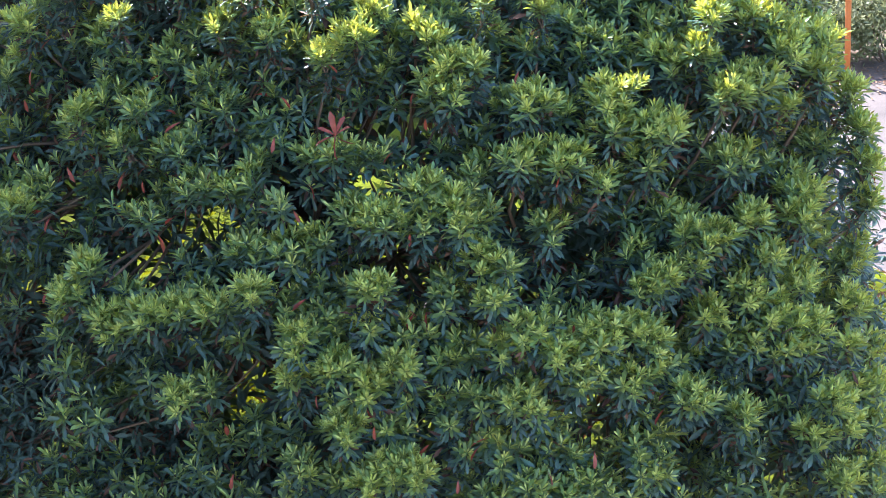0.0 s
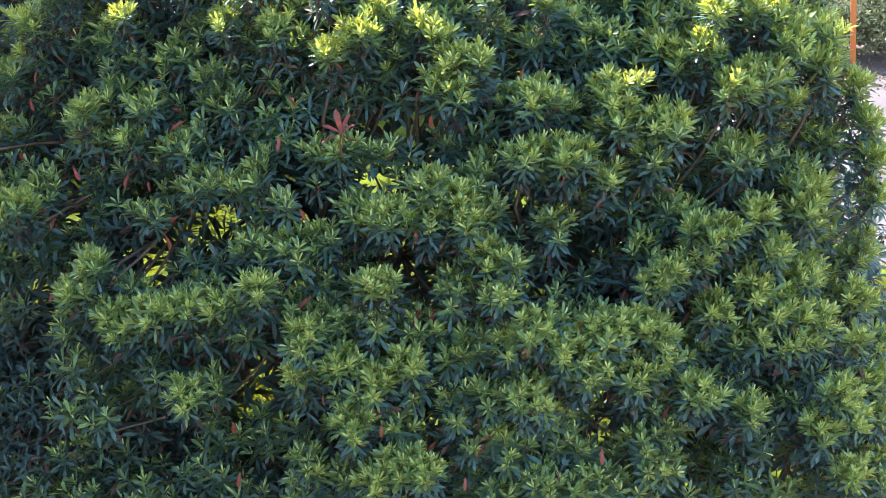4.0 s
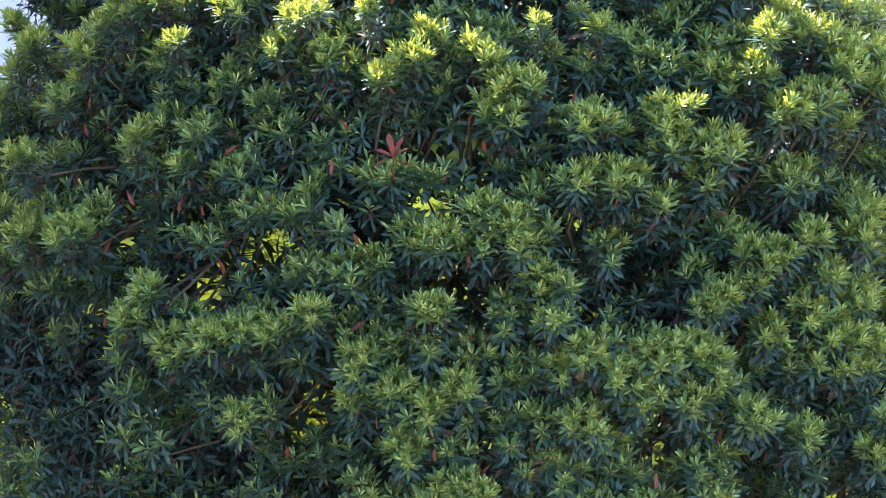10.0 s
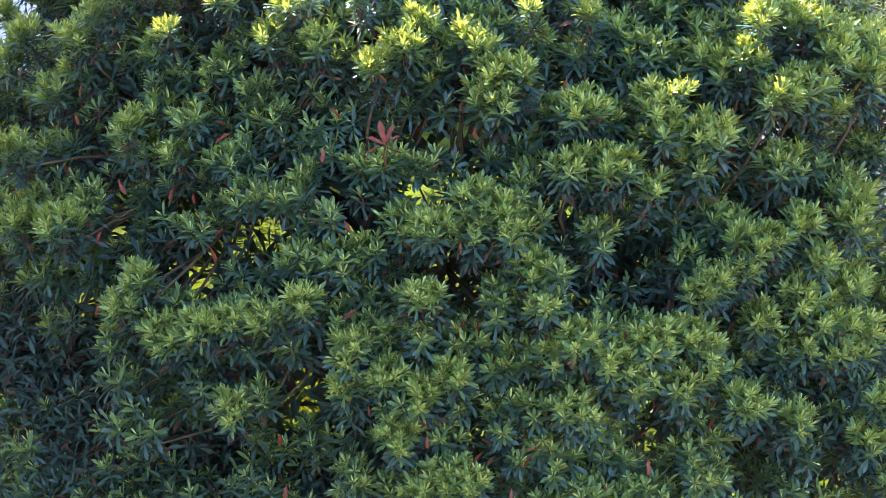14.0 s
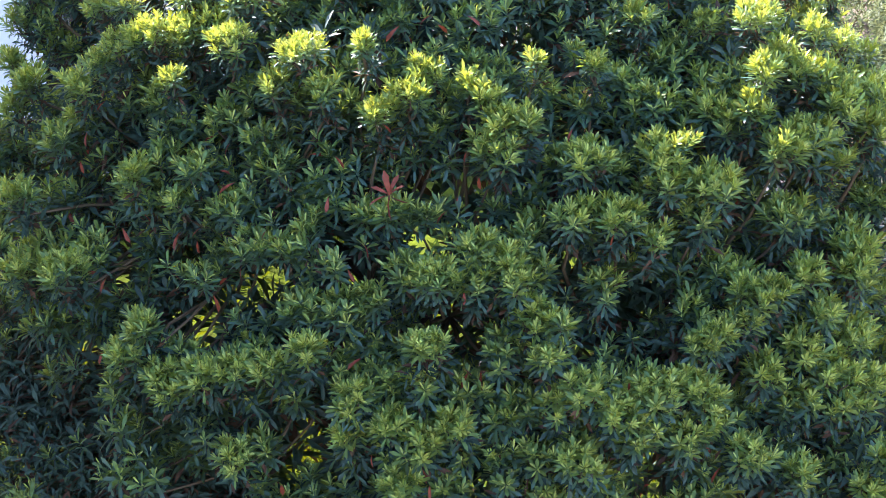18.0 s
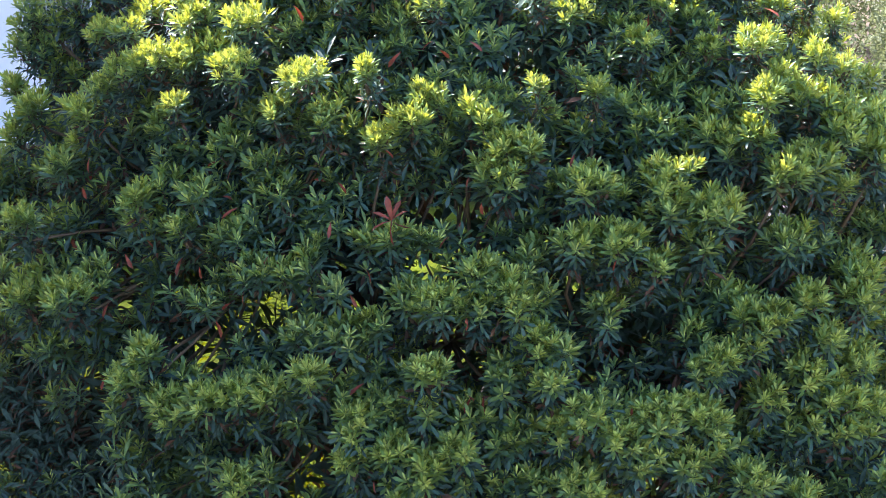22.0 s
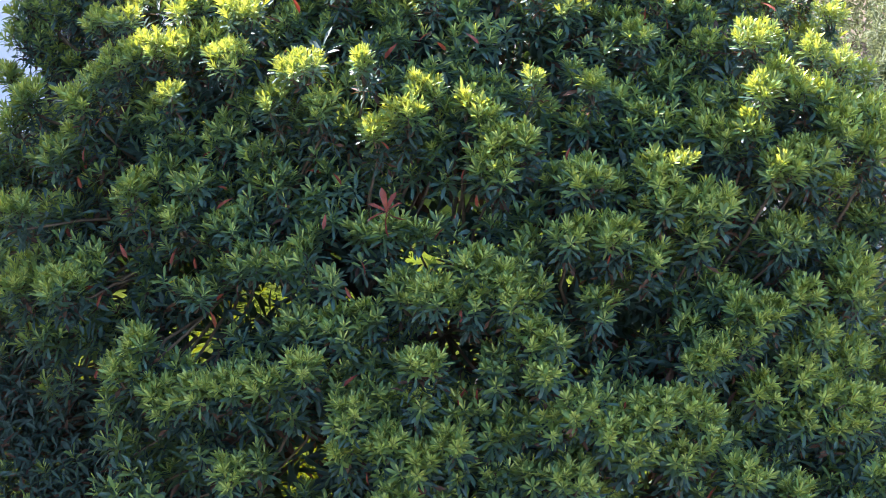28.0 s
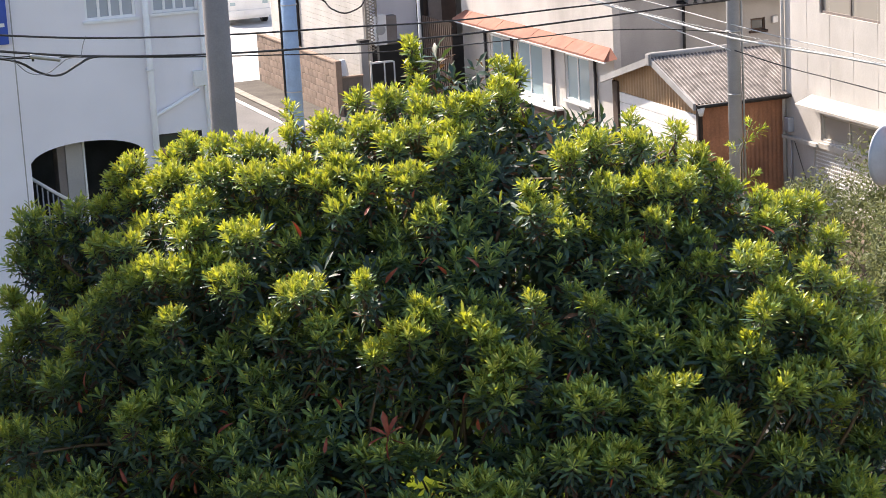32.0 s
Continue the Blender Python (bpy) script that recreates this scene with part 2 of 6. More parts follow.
def tube_into(bm, points, radii, sides=8):
    rings = []
    points = [Vector(p) for p in points]
    for i, p in enumerate(points):
        way = (points[min(i + 1, len(points) - 1)] - points[max(i - 1, 0)]).normalized()
        q = way.to_track_quat('Z', 'Y')
        r = radii[i] if hasattr(radii, "__len__") else radii
        rings.append([bm.verts.new(p + q @ Vector((math.cos(a) * r, math.sin(a) * r, 0)))
                      for a in (2 * math.pi * k / sides for k in range(sides))])
    for a, b in zip(rings, rings[1:]):
        for k in range(sides):
            f = bm.faces.new((a[k], a[(k + 1) % sides], b[(k + 1) % sides], b[k]))
            f.smooth = True
    bm.faces.new(rings[0][::-1])
    bm.faces.new(rings[-1])


def tube(name, points, radii, mat, parent=None, label="", sides=10):
    bm = bmesh.new()
    tube_into(bm, points, radii, sides)
    return part(name, bm, mat, parent, label)


def thing(name, p, q, z, label, category, group="", turn=TURN, kind=""):
    """An Empty at a thing's base, at (p, q) of the street plan."""
    ob = new(name)
    ob.matrix_world = Matrix.Translation(STREET @ Vector((p, q, z))) @ Matrix.Rotation(radians(turn), 4, 'Z')
    return tagged(ob, label, category, group, kind)


def plan(p, q, z=0.0):
    return STREET @ Vector((p, q, z))


# ---- ground ----
def sheet(name, lo, hi, z, mat, label, cells=1):
    """A level sheet of the street plan."""
    bm = bmesh.new()
    nx = [lo[0] + (hi[0] - lo[0]) * i / cells for i in range(cells + 1)]
    ny = [lo[1] + (hi[1] - lo[1]) * i / cells for i in range(cells + 1)]
    g = [[bm.verts.new(plan(x, y, z)) for x in nx] for y in ny]
    for j in range(cells):
        for i in range(cells):
            bm.faces.new((g[j][i], g[j][i + 1], g[j + 1][i + 1], g[j + 1][i]))
    return tagged(part(name, bm, mat), label, kind="structure")


sheet("ground", (-900, -900), (900, 900), -0.02, SOIL, "brown soil with sparse green growth", 8)
sheet("grass_strip", (-2, 13.5), (13.85, 36), 0.0, GRASS, "yellow-green rough grass in full sun")
sheet("pavement", (13.9, 10), (19.4, 200), 0.0, PALE_ROAD, "pale sunlit concrete street surface")
sheet("driveway", (16.5, 64.6), (27.0, 84.0), 0.004, BRIGHT_CONCRETE, "bright sunlit concrete driveway")
sheet("kerb_strip", (16.75, 46), (17.0, 64.5), 0.03, KERB, "low grey kerb strip")
sheet("road", (12.3, 45), (16.3, 200), 0.012, ASPHALT, "grey asphalt lane beside the houses")
sheet("soil_strip", (16.5, 28.45), (26, 34.5), 0.008, SOIL, "strip of brown soil under the shrubs")
sheet("road_line", (16.32, 46), (16.47, 140), 0.018, LINE_PAINT, "worn white painted line along the lane")
sheet("crossing_line", (13.95, 21.5), (20.0, 21.65), 0.006, LINE_PAINT, "worn white painted line across the street")


# ---- unseen plain wall, added to keep the sun off the crown's left side ----
def plain_wall(name, lo, hi, label):
    return tagged(box(name, lo, hi, CREAM_WALL, bevel=0), label, kind="structure")


plain_wall("wall_wing", (-5.4, -0.697, -0.05), (-5.1, 19.0, 12.95), "unseen plain wall added to shade the left of the tree")


# ---- tree ----
def leaf_shape(length, width, rise, droop, fold, rows=((0.0, 0.12), (0.38, 0.72), (0.78, 0.97))):
    """One leaf along +x from the stem: narrow foot, broad past the middle, pointed, folded along the midrib."""
    v, f = [], []
    for s, w in rows:
        z = rise * s - droop * s * s
        v += [(length * s, -width * w / 2, z + fold * w * width), (length * s, 0, z), (length * s, width * w / 2, z + fold * w * width)]
    v.append((length, 0, rise - droop))
    n = 3 * len(rows)
    for a in range(0, n - 3, 3):
        f += [(a, a + 1, a + 4, a + 3), (a + 1, a + 2, a + 5, a + 4)]
    f += [(n - 3, n - 2, n), (n - 2, n - 1, n)]
    return np.array(v), f


def rosette_shape(rng, mature=13, young=9, low=-4, high=64, half=0.62, brown=0.0, broad=1.0):
    """A whorl of leaves round a shoot along +z: spreading mature leaves below, upright pale ones in the middle."""
    V, F, S = [], [], []
    count = 0
    for k in range(mature + young):
        fresh = k >= mature
        turn = k * 2.399 + rng.uniform(-0.3, 0.3)
        if fresh:
            s = (k - mature) / max(1, young - 1)
            length, width = rng.uniform(0.026, 0.058), rng.uniform(0.008, 0.0125)
            tilt, z0 = math.radians(rng.uniform(22, 58) + 28 * s), 0.035 + 0.025 * s
            droop = 0.008
        else:
            s = k / max(1, mature - 1)
            length, width = rng.uniform(0.066, 0.105), rng.uniform(0.0145, 0.0215) * broad
            tilt, z0 = math.radians(low + (high - low) * s + rng.uniform(-10, 10)), -0.06 + 0.09 * s
            droop = rng.uniform(0.006, 0.024)
        fold = rng.uniform(0.12, 0.3)
        v, f = leaf_shape(length, width, 0.0, droop, fold, ((0.0, 0.14), (0.62, 1.0))) if brown else leaf_shape(length, width, 0.0, droop, fold)
        ca, sa = math.cos(tilt), math.sin(tilt)
        v = np.stack([v[:, 0] * ca - v[:, 2] * sa, v[:, 1], v[:, 0] * sa + v[:, 2] * ca], 1)
        v[:, 2] += v[:, 1] * rng.uniform(-0.35, 0.35)
        v[:, 0] += 0.005
        ca, sa = math.cos(turn), math.sin(turn)
        v = np.stack([v[:, 0] * ca - v[:, 1] * sa, v[:, 0] * sa + v[:, 1] * ca, v[:, 2] + z0], 1)
        V.append(v)
        F += [tuple(i + count for i in q) for q in f]
        S += [1 if fresh or rng.random() < brown else 2 if s > half and young > 2 else 0] * len(f)
        count += len(v)
    return np.concatenate(V), F, S


def turned_to(way, spin):
    return way.to_track_quat('Z', 'Y').to_matrix().to_4x4() @ Matrix.Rotation(spin, 4, 'Z')


def leaf_mesh(name, V, F, S, mats):
    me = bpy.data.meshes.new(name)
    me.from_pydata(V.tolist(), [], F)
    for m in mats:
        me.materials.append(m)
    me.polygons.foreach_set("material_index", np.array(S, dtype=np.int32))
    me.polygons.foreach_set("use_smooth", np.ones(len(F), dtype=bool))
    return me


def joined(name, placed, shapes, mats):
    """Many whorls in one mesh: (which shape, matrix) pairs."""
    V, F, S, count = [], [], [], 0
    for k, m in placed:
        v, f, s = shapes[k]
        a = np.array(m)
        V.append(v @ a[:3, :3].T + a[:3, 3])
        F += [tuple(i + count for i in q) for q in f]
        S += s
        count += len(v)
    return leaf_mesh(name, np.concatenate(V), F, S, mats)


rng = random.Random(7)
LEAFY = [rosette_shape(rng, rng.choice((15, 17, 19)), rng.choice((4, 5, 7)), -8, 68, 0.68, broad=1.18) for _ in range(10)]
SHAPES = [rosette_shape(rng, rng.choice((15, 16, 18)), rng.choice((12, 15, 18)), 10, 76, 0.16) for _ in range(14)]
SPARSE = [rosette_shape(rng, rng.choice((11, 12, 14)), rng.choice((2, 3)), -22, 58, broad=1.3) for _ in range(6)]
DULL = [rosette_shape(rng, rng.choice((8, 9, 10)), 0, -35, 55, brown=0.14, broad=1.3) for _ in range(6)]
HEART = Vector((0.1, 12.0, 5.9))
boughs = []


def reach(z, side=0.0):
    """Half width, half depth of the crown at a height: domed above, skirted below, its near flank fuller on one side."""
    s = math.sqrt(max(0.0, 1 - ((z - 5.6) / 2.5) ** 2)) if z > 5.6 else 1.0 + 0.05 * (5.6 - z)
    start = 6.8 if side < 0 else 5.6
    wide = min(1.0, max(0.0, (start - z) / 0.5)) * min(1.0, abs(side) * 2)
    return 2.85 * s + 0.6 * wide, 1.95 * s


# thin places through the crown, where the light ground behind shows: x and z at the near side, and radius
THIN = ((-0.15, 6.75, 0.04), (0.05, 6.75, 0.06), (-1.29, 6.49, 0.04), (-0.90, 6.35, 0.07), (-1.19, 6.23, 0.04), (-0.99, 6.28, 0.05), (-1.61, 6.39, 0.03), (-1.58, 6.56, 0.02), (-0.50, 6.34, 0.05), (-0.10, 6.10, 0.04), (-0.16, 6.49, 0.03), (-0.63, 6.50, 0.02), (-0.84, 5.42, 0.06), (-0.81, 5.57, 0.03), (-0.93, 5.34, 0.03), (-1.80, 6.02, 0.03), (-1.34, 6.13, 0.02), (-1.22, 6.03, 0.03), (-1.76, 5.22, 0.02), (0.89, 5.28, 0.01), (0.88, 5.11, 0.02), (1.79, 4.83, 0.035), (1.34, 4.80, 0.02), (1.51, 6.66, 0.03))

# deep dark hollows between the bough ends
HOLLOWS = ((0.86, 6.07, 0.18), (0.52, 6.37, 0.11), (0.09, 6.06, 0.12), (-0.40, 6.34, 0.10), (-1.39, 6.25, 0.16), (0.57, 7.00, 0.09), (1.28, 6.83, 0.11), (1.33, 6.56, 0.10), (1.52, 6.29, 0.09), (-1.47, 7.08, 0.08), (0.35, 7.47, 0.12), (-1.10, 7.38, 0.11), (-1.87, 5.74, 0.20), (1.38, 5.04, 0.14), (-0.82, 5.05, 0.14), (-1.28, 5.19, 0.21), (-1.86, 5.31, 0.16), (-2.09, 5.69, 0.20), (-2.14, 5.27, 0.21), (-2.24, 5.70, 0.18), (-2.23, 5.34, 0.18))


def open_place(p, more=0.0):
    """Whether a place lies in one of the thin places, which slope down towards the far side."""
    d = p.y - 10.3
    return any(math.hypot(p.x - x - 0.097 * x * d, p.z - z - 0.097 * (z - 10.0) * d) < r + more for x, z, r in THIN)


def hollow_place(p):
    d = p.y - 10.3
    return any(math.hypot(p.x - x - 0.097 * x * d, p.z - z - 0.097 * (z - 10.0) * d) < r for x, z, r in HOLLOWS)


def bough(x, y, z, wide, high):
    """A vigorous bough end, a low cushion of upright shoots: its middle, half width and half height."""
    boughs.append((Vector((x, y, z)), wide, high, 'vigorous'))


def side_bough(x, y, z, wide, high):
    """A weaker bough end between the others, with fewer young leaves."""
    boughs.append((Vector((x, y, z)), wide, high, 'plain'))


def inner_bough(x, y, z, wide, high):
    """A shaded bough end further in, with old leaves only."""
    boughs.append((Vector((x, y, z)), wide, high, 'shaded'))


bough(-0.11, 12.23, 8.30, 0.07, 0.07); bough(-0.10, 12.24, 8.18, 0.07, 0.09); bough(-0.08, 11.77, 8.14, 0.08, 0.07); bough(0.36, 12.23, 8.17, 0.08, 0.06)
bough(0.45, 12.23, 8.13, 0.07, 0.08); bough(0.36, 11.83, 8.10, 0.12, 0.10); side_bough(0.40, 12.24, 7.91, 0.13, 0.08); bough(-0.41, 11.79, 8.09, 0.08, 0.07)
bough(-0.23, 11.63, 8.12, 0.12, 0.08); bough(-0.06, 11.56, 8.08, 0.12, 0.08); bough(0.10, 11.43, 8.09, 0.11, 0.08); bough(0.22, 11.48, 8.10, 0.10, 0.08)
bough(-0.36, 11.43, 8.01, 0.14, 0.08); bough(-0.58, 11.56, 8.01, 0.11, 0.08); bough(-0.76, 11.79, 8.05, 0.05, 0.04); bough(-0.75, 11.63, 7.97, 0.06, 0.08)
bough(-0.51, 11.24, 7.95, 0.12, 0.08); bough(-0.23, 11.21, 7.97, 0.11, 0.08); bough(-0.11, 11.30, 8.01, 0.16, 0.07); bough(0.09, 11.33, 7.98, 0.14, 0.08)
bough(0.02, 11.10, 7.93, 0.11, 0.07); side_bough(0.26, 11.81, 7.84, 0.14, 0.10); side_bough(0.48, 12.24, 7.81, 0.15, 0.11); side_bough(0.65, 12.22, 7.78, 0.12, 0.09)
side_bough(0.53, 11.63, 7.74, 0.16, 0.09); bough(0.79, 11.34, 7.90, 0.13, 0.08); bough(0.65, 11.12, 7.88, 0.11, 0.08); bough(1.00, 11.57, 7.95, 0.06, 0.06)
bough(1.00, 11.31, 7.90, 0.11, 0.08); bough(1.22, 11.46, 7.89, 0.06, 0.07); side_bough(1.20, 11.71, 7.75, 0.14, 0.08); side_bough(0.88, 11.43, 7.76, 0.13, 0.08)
bough(1.30, 11.32, 7.80, 0.10, 0.08); bough(1.05, 11.12, 7.72, 0.16, 0.08); bough(1.22, 11.09, 7.71, 0.11, 0.08); bough(0.84, 11.03, 7.72, 0.14, 0.08)
bough(1.41, 11.31, 7.69, 0.11, 0.06); bough(1.46, 11.25, 7.63, 0.11, 0.05); side_bough(1.30, 11.32, 7.57, 0.14, 0.08); bough(1.60, 11.20, 7.58, 0.08, 0.05)
bough(1.73, 11.29, 7.53, 0.12, 0.08); bough(1.88, 11.42, 7.49, 0.11, 0.08); bough(1.63, 11.08, 7.49, 0.11, 0.07); side_bough(1.82, 11.55, 7.35, 0.17, 0.08)
bough(1.96, 11.22, 7.36, 0.11, 0.06); inner_bough(1.60, 12.13, 7.26, 0.17, 0.09); side_bough(1.57, 11.30, 7.30, 0.17, 0.08); side_bough(1.91, 11.39, 7.23, 0.16, 0.08)
bough(1.06, 10.93, 7.57, 0.11, 0.06); side_bough(0.84, 11.05, 7.57, 0.15, 0.08); side_bough(0.70, 11.32, 7.61, 0.16, 0.10); side_bough(0.89, 10.96, 7.45, 0.16, 0.08)
side_bough(1.24, 11.10, 7.43, 0.16, 0.09); side_bough(-2.22, 12.04, 7.53, 0.12, 0.07); side_bough(-1.98, 12.08, 7.54, 0.15, 0.07); bough(-1.83, 12.10, 7.55, 0.12, 0.07)
bough(-1.66, 12.13, 7.76, 0.13, 0.07); bough(-1.73, 12.12, 7.68, 0.11, 0.07); bough(-1.33, 12.08, 7.86, 0.12, 0.07); bough(-1.43, 12.16, 7.78, 0.12, 0.07)
bough(-1.14, 11.72, 7.91, 0.12, 0.07); bough(-0.96, 11.48, 7.94, 0.14, 0.08); bough(-0.85, 11.50, 7.89, 0.08, 0.06); bough(-1.42, 11.79, 7.75, 0.16, 0.10)
bough(-1.61, 12.01, 7.63, 0.15, 0.10); bough(-1.13, 11.40, 7.84, 0.16, 0.09); bough(-0.92, 11.23, 7.84, 0.14, 0.08); bough(-0.72, 11.21, 7.86, 0.14, 0.10)
bough(-0.60, 11.06, 7.82, 0.12, 0.08); bough(-1.24, 11.24, 7.71, 0.17, 0.10); side_bough(-1.55, 11.75, 7.50, 0.17, 0.10); side_bough(-1.00, 11.44, 7.68, 0.13, 0.09)
side_bough(-0.85, 11.27, 7.65, 0.11, 0.08); bough(-0.97, 10.94, 7.61, 0.16, 0.08); inner_bough(-0.70, 11.60, 7.54, 0.13, 0.09); side_bough(-2.20, 12.05, 7.44, 0.18, 0.09)
side_bough(-1.99, 12.07, 7.39, 0.18, 0.09); bough(-1.60, 11.30, 7.50, 0.12, 0.06); side_bough(-2.27, 12.03, 7.32, 0.15, 0.07); bough(-1.24, 11.08, 7.60, 0.14, 0.08)
bough(-0.49, 11.09, 7.87, 0.13, 0.08); bough(-0.35, 10.99, 7.82, 0.11, 0.08); bough(-0.15, 10.99, 7.84, 0.13, 0.09); bough(-0.05, 10.81, 7.68, 0.12, 0.06)
side_bough(-0.27, 11.10, 7.68, 0.16, 0.10); bough(-0.49, 10.92, 7.73, 0.13, 0.08); side_bough(0.01, 11.19, 7.76, 0.14, 0.09); side_bough(0.19, 11.25, 7.80, 0.14, 0.08)
inner_bough(0.25, 11.74, 7.55, 0.17, 0.11); bough(0.43, 10.88, 7.75, 0.08, 0.07); bough(0.47, 10.83, 7.67, 0.13, 0.06); side_bough(0.61, 10.96, 7.55, 0.14, 0.08)
inner_bough(0.11, 11.23, 7.49, 0.17, 0.08); side_bough(-0.22, 10.95, 7.57, 0.15, 0.08); side_bough(-0.50, 11.01, 7.57, 0.15, 0.09); side_bough(-0.73, 11.06, 7.54, 0.14, 0.08)
inner_bough(0.34, 11.31, 7.43, 0.14, 0.08); side_bough(0.44, 11.02, 7.52, 0.11, 0.07); side_bough(-2.42, 11.95, 6.71, 0.11, 0.09); side_bough(-2.47, 11.92, 6.58, 0.11, 0.09)
side_bough(-2.49, 11.90, 6.43, 0.11, 0.09); side_bough(-2.52, 11.87, 6.24, 0.12, 0.09); bough(-2.38, 11.17, 6.29, 0.11, 0.08); side_bough(-2.52, 11.63, 5.88, 0.12, 0.10)
inner_bough(-2.56, 11.67, 5.60, 0.12, 0.11); inner_bough(-2.63, 11.85, 5.12, 0.13, 0.12); bough(-0.69, 10.59, 7.40, 0.16, 0.08); bough(-0.39, 10.49, 7.42, 0.08, 0.08)
side_bough(-0.52, 10.80, 7.26, 0.17, 0.10); side_bough(-0.29, 10.74, 7.25, 0.10, 0.08); bough(-0.10, 10.53, 7.27, 0.13, 0.10); side_bough(0.12, 10.74, 7.26, 0.12, 0.08)
side_bough(0.22, 10.68, 7.21, 0.14, 0.08); bough(0.42, 10.51, 7.28, 0.08, 0.06); side_bough(0.44, 10.65, 7.12, 0.11, 0.10); side_bough(0.61, 10.70, 7.27, 0.08, 0.07)
bough(0.70, 10.53, 7.26, 0.09, 0.08); side_bough(0.65, 10.64, 7.05, 0.12, 0.10); inner_bough(-0.52, 11.27, 7.36, 0.17, 0.07); side_bough(-0.23, 10.88, 7.46, 0.11, 0.10)
side_bough(-2.20, 12.04, 7.30, 0.19, 0.11); bough(-1.75, 11.44, 7.47, 0.12, 0.06); side_bough(-2.03, 12.05, 7.15, 0.19, 0.09); bough(-1.63, 11.10, 7.36, 0.13, 0.07)
bough(-1.45, 11.06, 7.42, 0.17, 0.11); side_bough(-1.56, 11.35, 7.25, 0.18, 0.07); bough(-1.18, 11.01, 7.47, 0.20, 0.10); bough(-1.29, 11.00, 7.40, 0.13, 0.08)
bough(-1.04, 10.80, 7.43, 0.15, 0.10); side_bough(-1.25, 11.12, 7.29, 0.17, 0.07); bough(-2.34, 12.00, 7.06, 0.09, 0.08); bough(-2.16, 11.46, 7.09, 0.12, 0.07)
bough(-1.84, 11.10, 7.16, 0.14, 0.07); bough(-1.74, 11.12, 7.26, 0.11, 0.06); side_bough(-2.11, 11.77, 6.88, 0.23, 0.10); side_bough(-1.82, 11.28, 6.99, 0.18, 0.10)
bough(-2.25, 11.46, 6.98, 0.10, 0.09); inner_bough(-1.76, 12.08, 6.96, 0.16, 0.09); side_bough(-1.42, 11.08, 7.10, 0.17, 0.12); bough(-1.35, 10.81, 7.23, 0.10, 0.06)
side_bough(-1.10, 10.80, 7.02, 0.13, 0.08); inner_bough(-1.00, 11.23, 7.12, 0.10, 0.07); bough(-0.81, 10.65, 7.26, 0.11, 0.08); bough(-0.84, 10.59, 7.19, 0.11, 0.05)
side_bough(-0.71, 10.71, 7.14, 0.11, 0.08); bough(-0.60, 10.50, 7.22, 0.11, 0.09); side_bough(-0.64, 10.69, 7.07, 0.11, 0.07); side_bough(-0.50, 10.62, 7.09, 0.09, 0.08)
bough(-0.34, 10.44, 7.10, 0.11, 0.07); bough(-0.19, 10.43, 7.18, 0.13, 0.09); side_bough(-0.18, 10.55, 7.05, 0.12, 0.07); side_bough(-0.06, 10.56, 7.01, 0.13, 0.09)
bough(0.09, 10.48, 7.20, 0.08, 0.06); bough(0.17, 10.43, 7.15, 0.11, 0.08); side_bough(0.02, 10.59, 7.12, 0.10, 0.08); bough(0.26, 10.37, 7.04, 0.13, 0.10)
bough(0.22, 10.34, 6.94, 0.16, 0.09); bough(0.36, 10.35, 7.03, 0.08, 0.07); side_bough(0.18, 10.41, 6.84, 0.11, 0.07); inner_bough(-0.40, 10.80, 6.90, 0.17, 0.06)
bough(0.63, 10.33, 6.85, 0.15, 0.08); side_bough(0.51, 10.47, 6.79, 0.10, 0.07); bough(0.95, 10.78, 7.42, 0.11, 0.08); inner_bough(0.89, 11.13, 7.19, 0.14, 0.10)
bough(1.28, 10.85, 7.36, 0.11, 0.08); side_bough(1.21, 10.94, 7.25, 0.17, 0.09); inner_bough(1.47, 11.47, 7.11, 0.12, 0.09); bough(1.49, 10.68, 7.41, 0.14, 0.08)
side_bough(1.63, 10.96, 7.22, 0.14, 0.09); bough(1.80, 10.78, 7.30, 0.11, 0.08); bough(1.94, 10.87, 7.21, 0.11, 0.06); side_bough(2.08, 11.15, 7.06, 0.12, 0.08)
side_bough(1.92, 10.95, 7.06, 0.13, 0.06); bough(1.61, 10.67, 7.21, 0.12, 0.08); bough(1.51, 10.50, 7.18, 0.11, 0.07); bough(1.75, 10.65, 7.12, 0.14, 0.08)
bough(1.89, 10.69, 7.04, 0.11, 0.06); bough(2.09, 10.78, 6.94, 0.11, 0.07); side_bough(1.09, 10.85, 7.17, 0.17, 0.11); side_bough(0.85, 10.74, 7.13, 0.14, 0.09)
side_bough(0.98, 10.63, 7.04, 0.16, 0.12); side_bough(1.24, 10.75, 7.08, 0.11, 0.09); side_bough(1.38, 10.69, 7.11, 0.14, 0.10); bough(1.30, 10.59, 7.00, 0.16, 0.08)
bough(1.45, 10.46, 7.01, 0.10, 0.08); inner_bough(1.70, 11.06, 6.87, 0.16, 0.08); bough(1.87, 10.59, 6.97, 0.14, 0.08); bough(2.05, 10.66, 6.84, 0.11, 0.10)
side_bough(1.11, 10.65, 6.90, 0.11, 0.09); bough(1.34, 10.51, 6.92, 0.11, 0.08); side_bough(1.49, 10.58, 6.83, 0.11, 0.07); bough(1.72, 10.51, 6.86, 0.17, 0.09)
bough(1.56, 10.36, 6.84, 0.14, 0.08); bough(1.81, 10.61, 6.70, 0.17, 0.09); side_bough(1.53, 10.70, 6.66, 0.13, 0.08); side_bough(2.15, 11.10, 6.52, 0.10, 0.09)
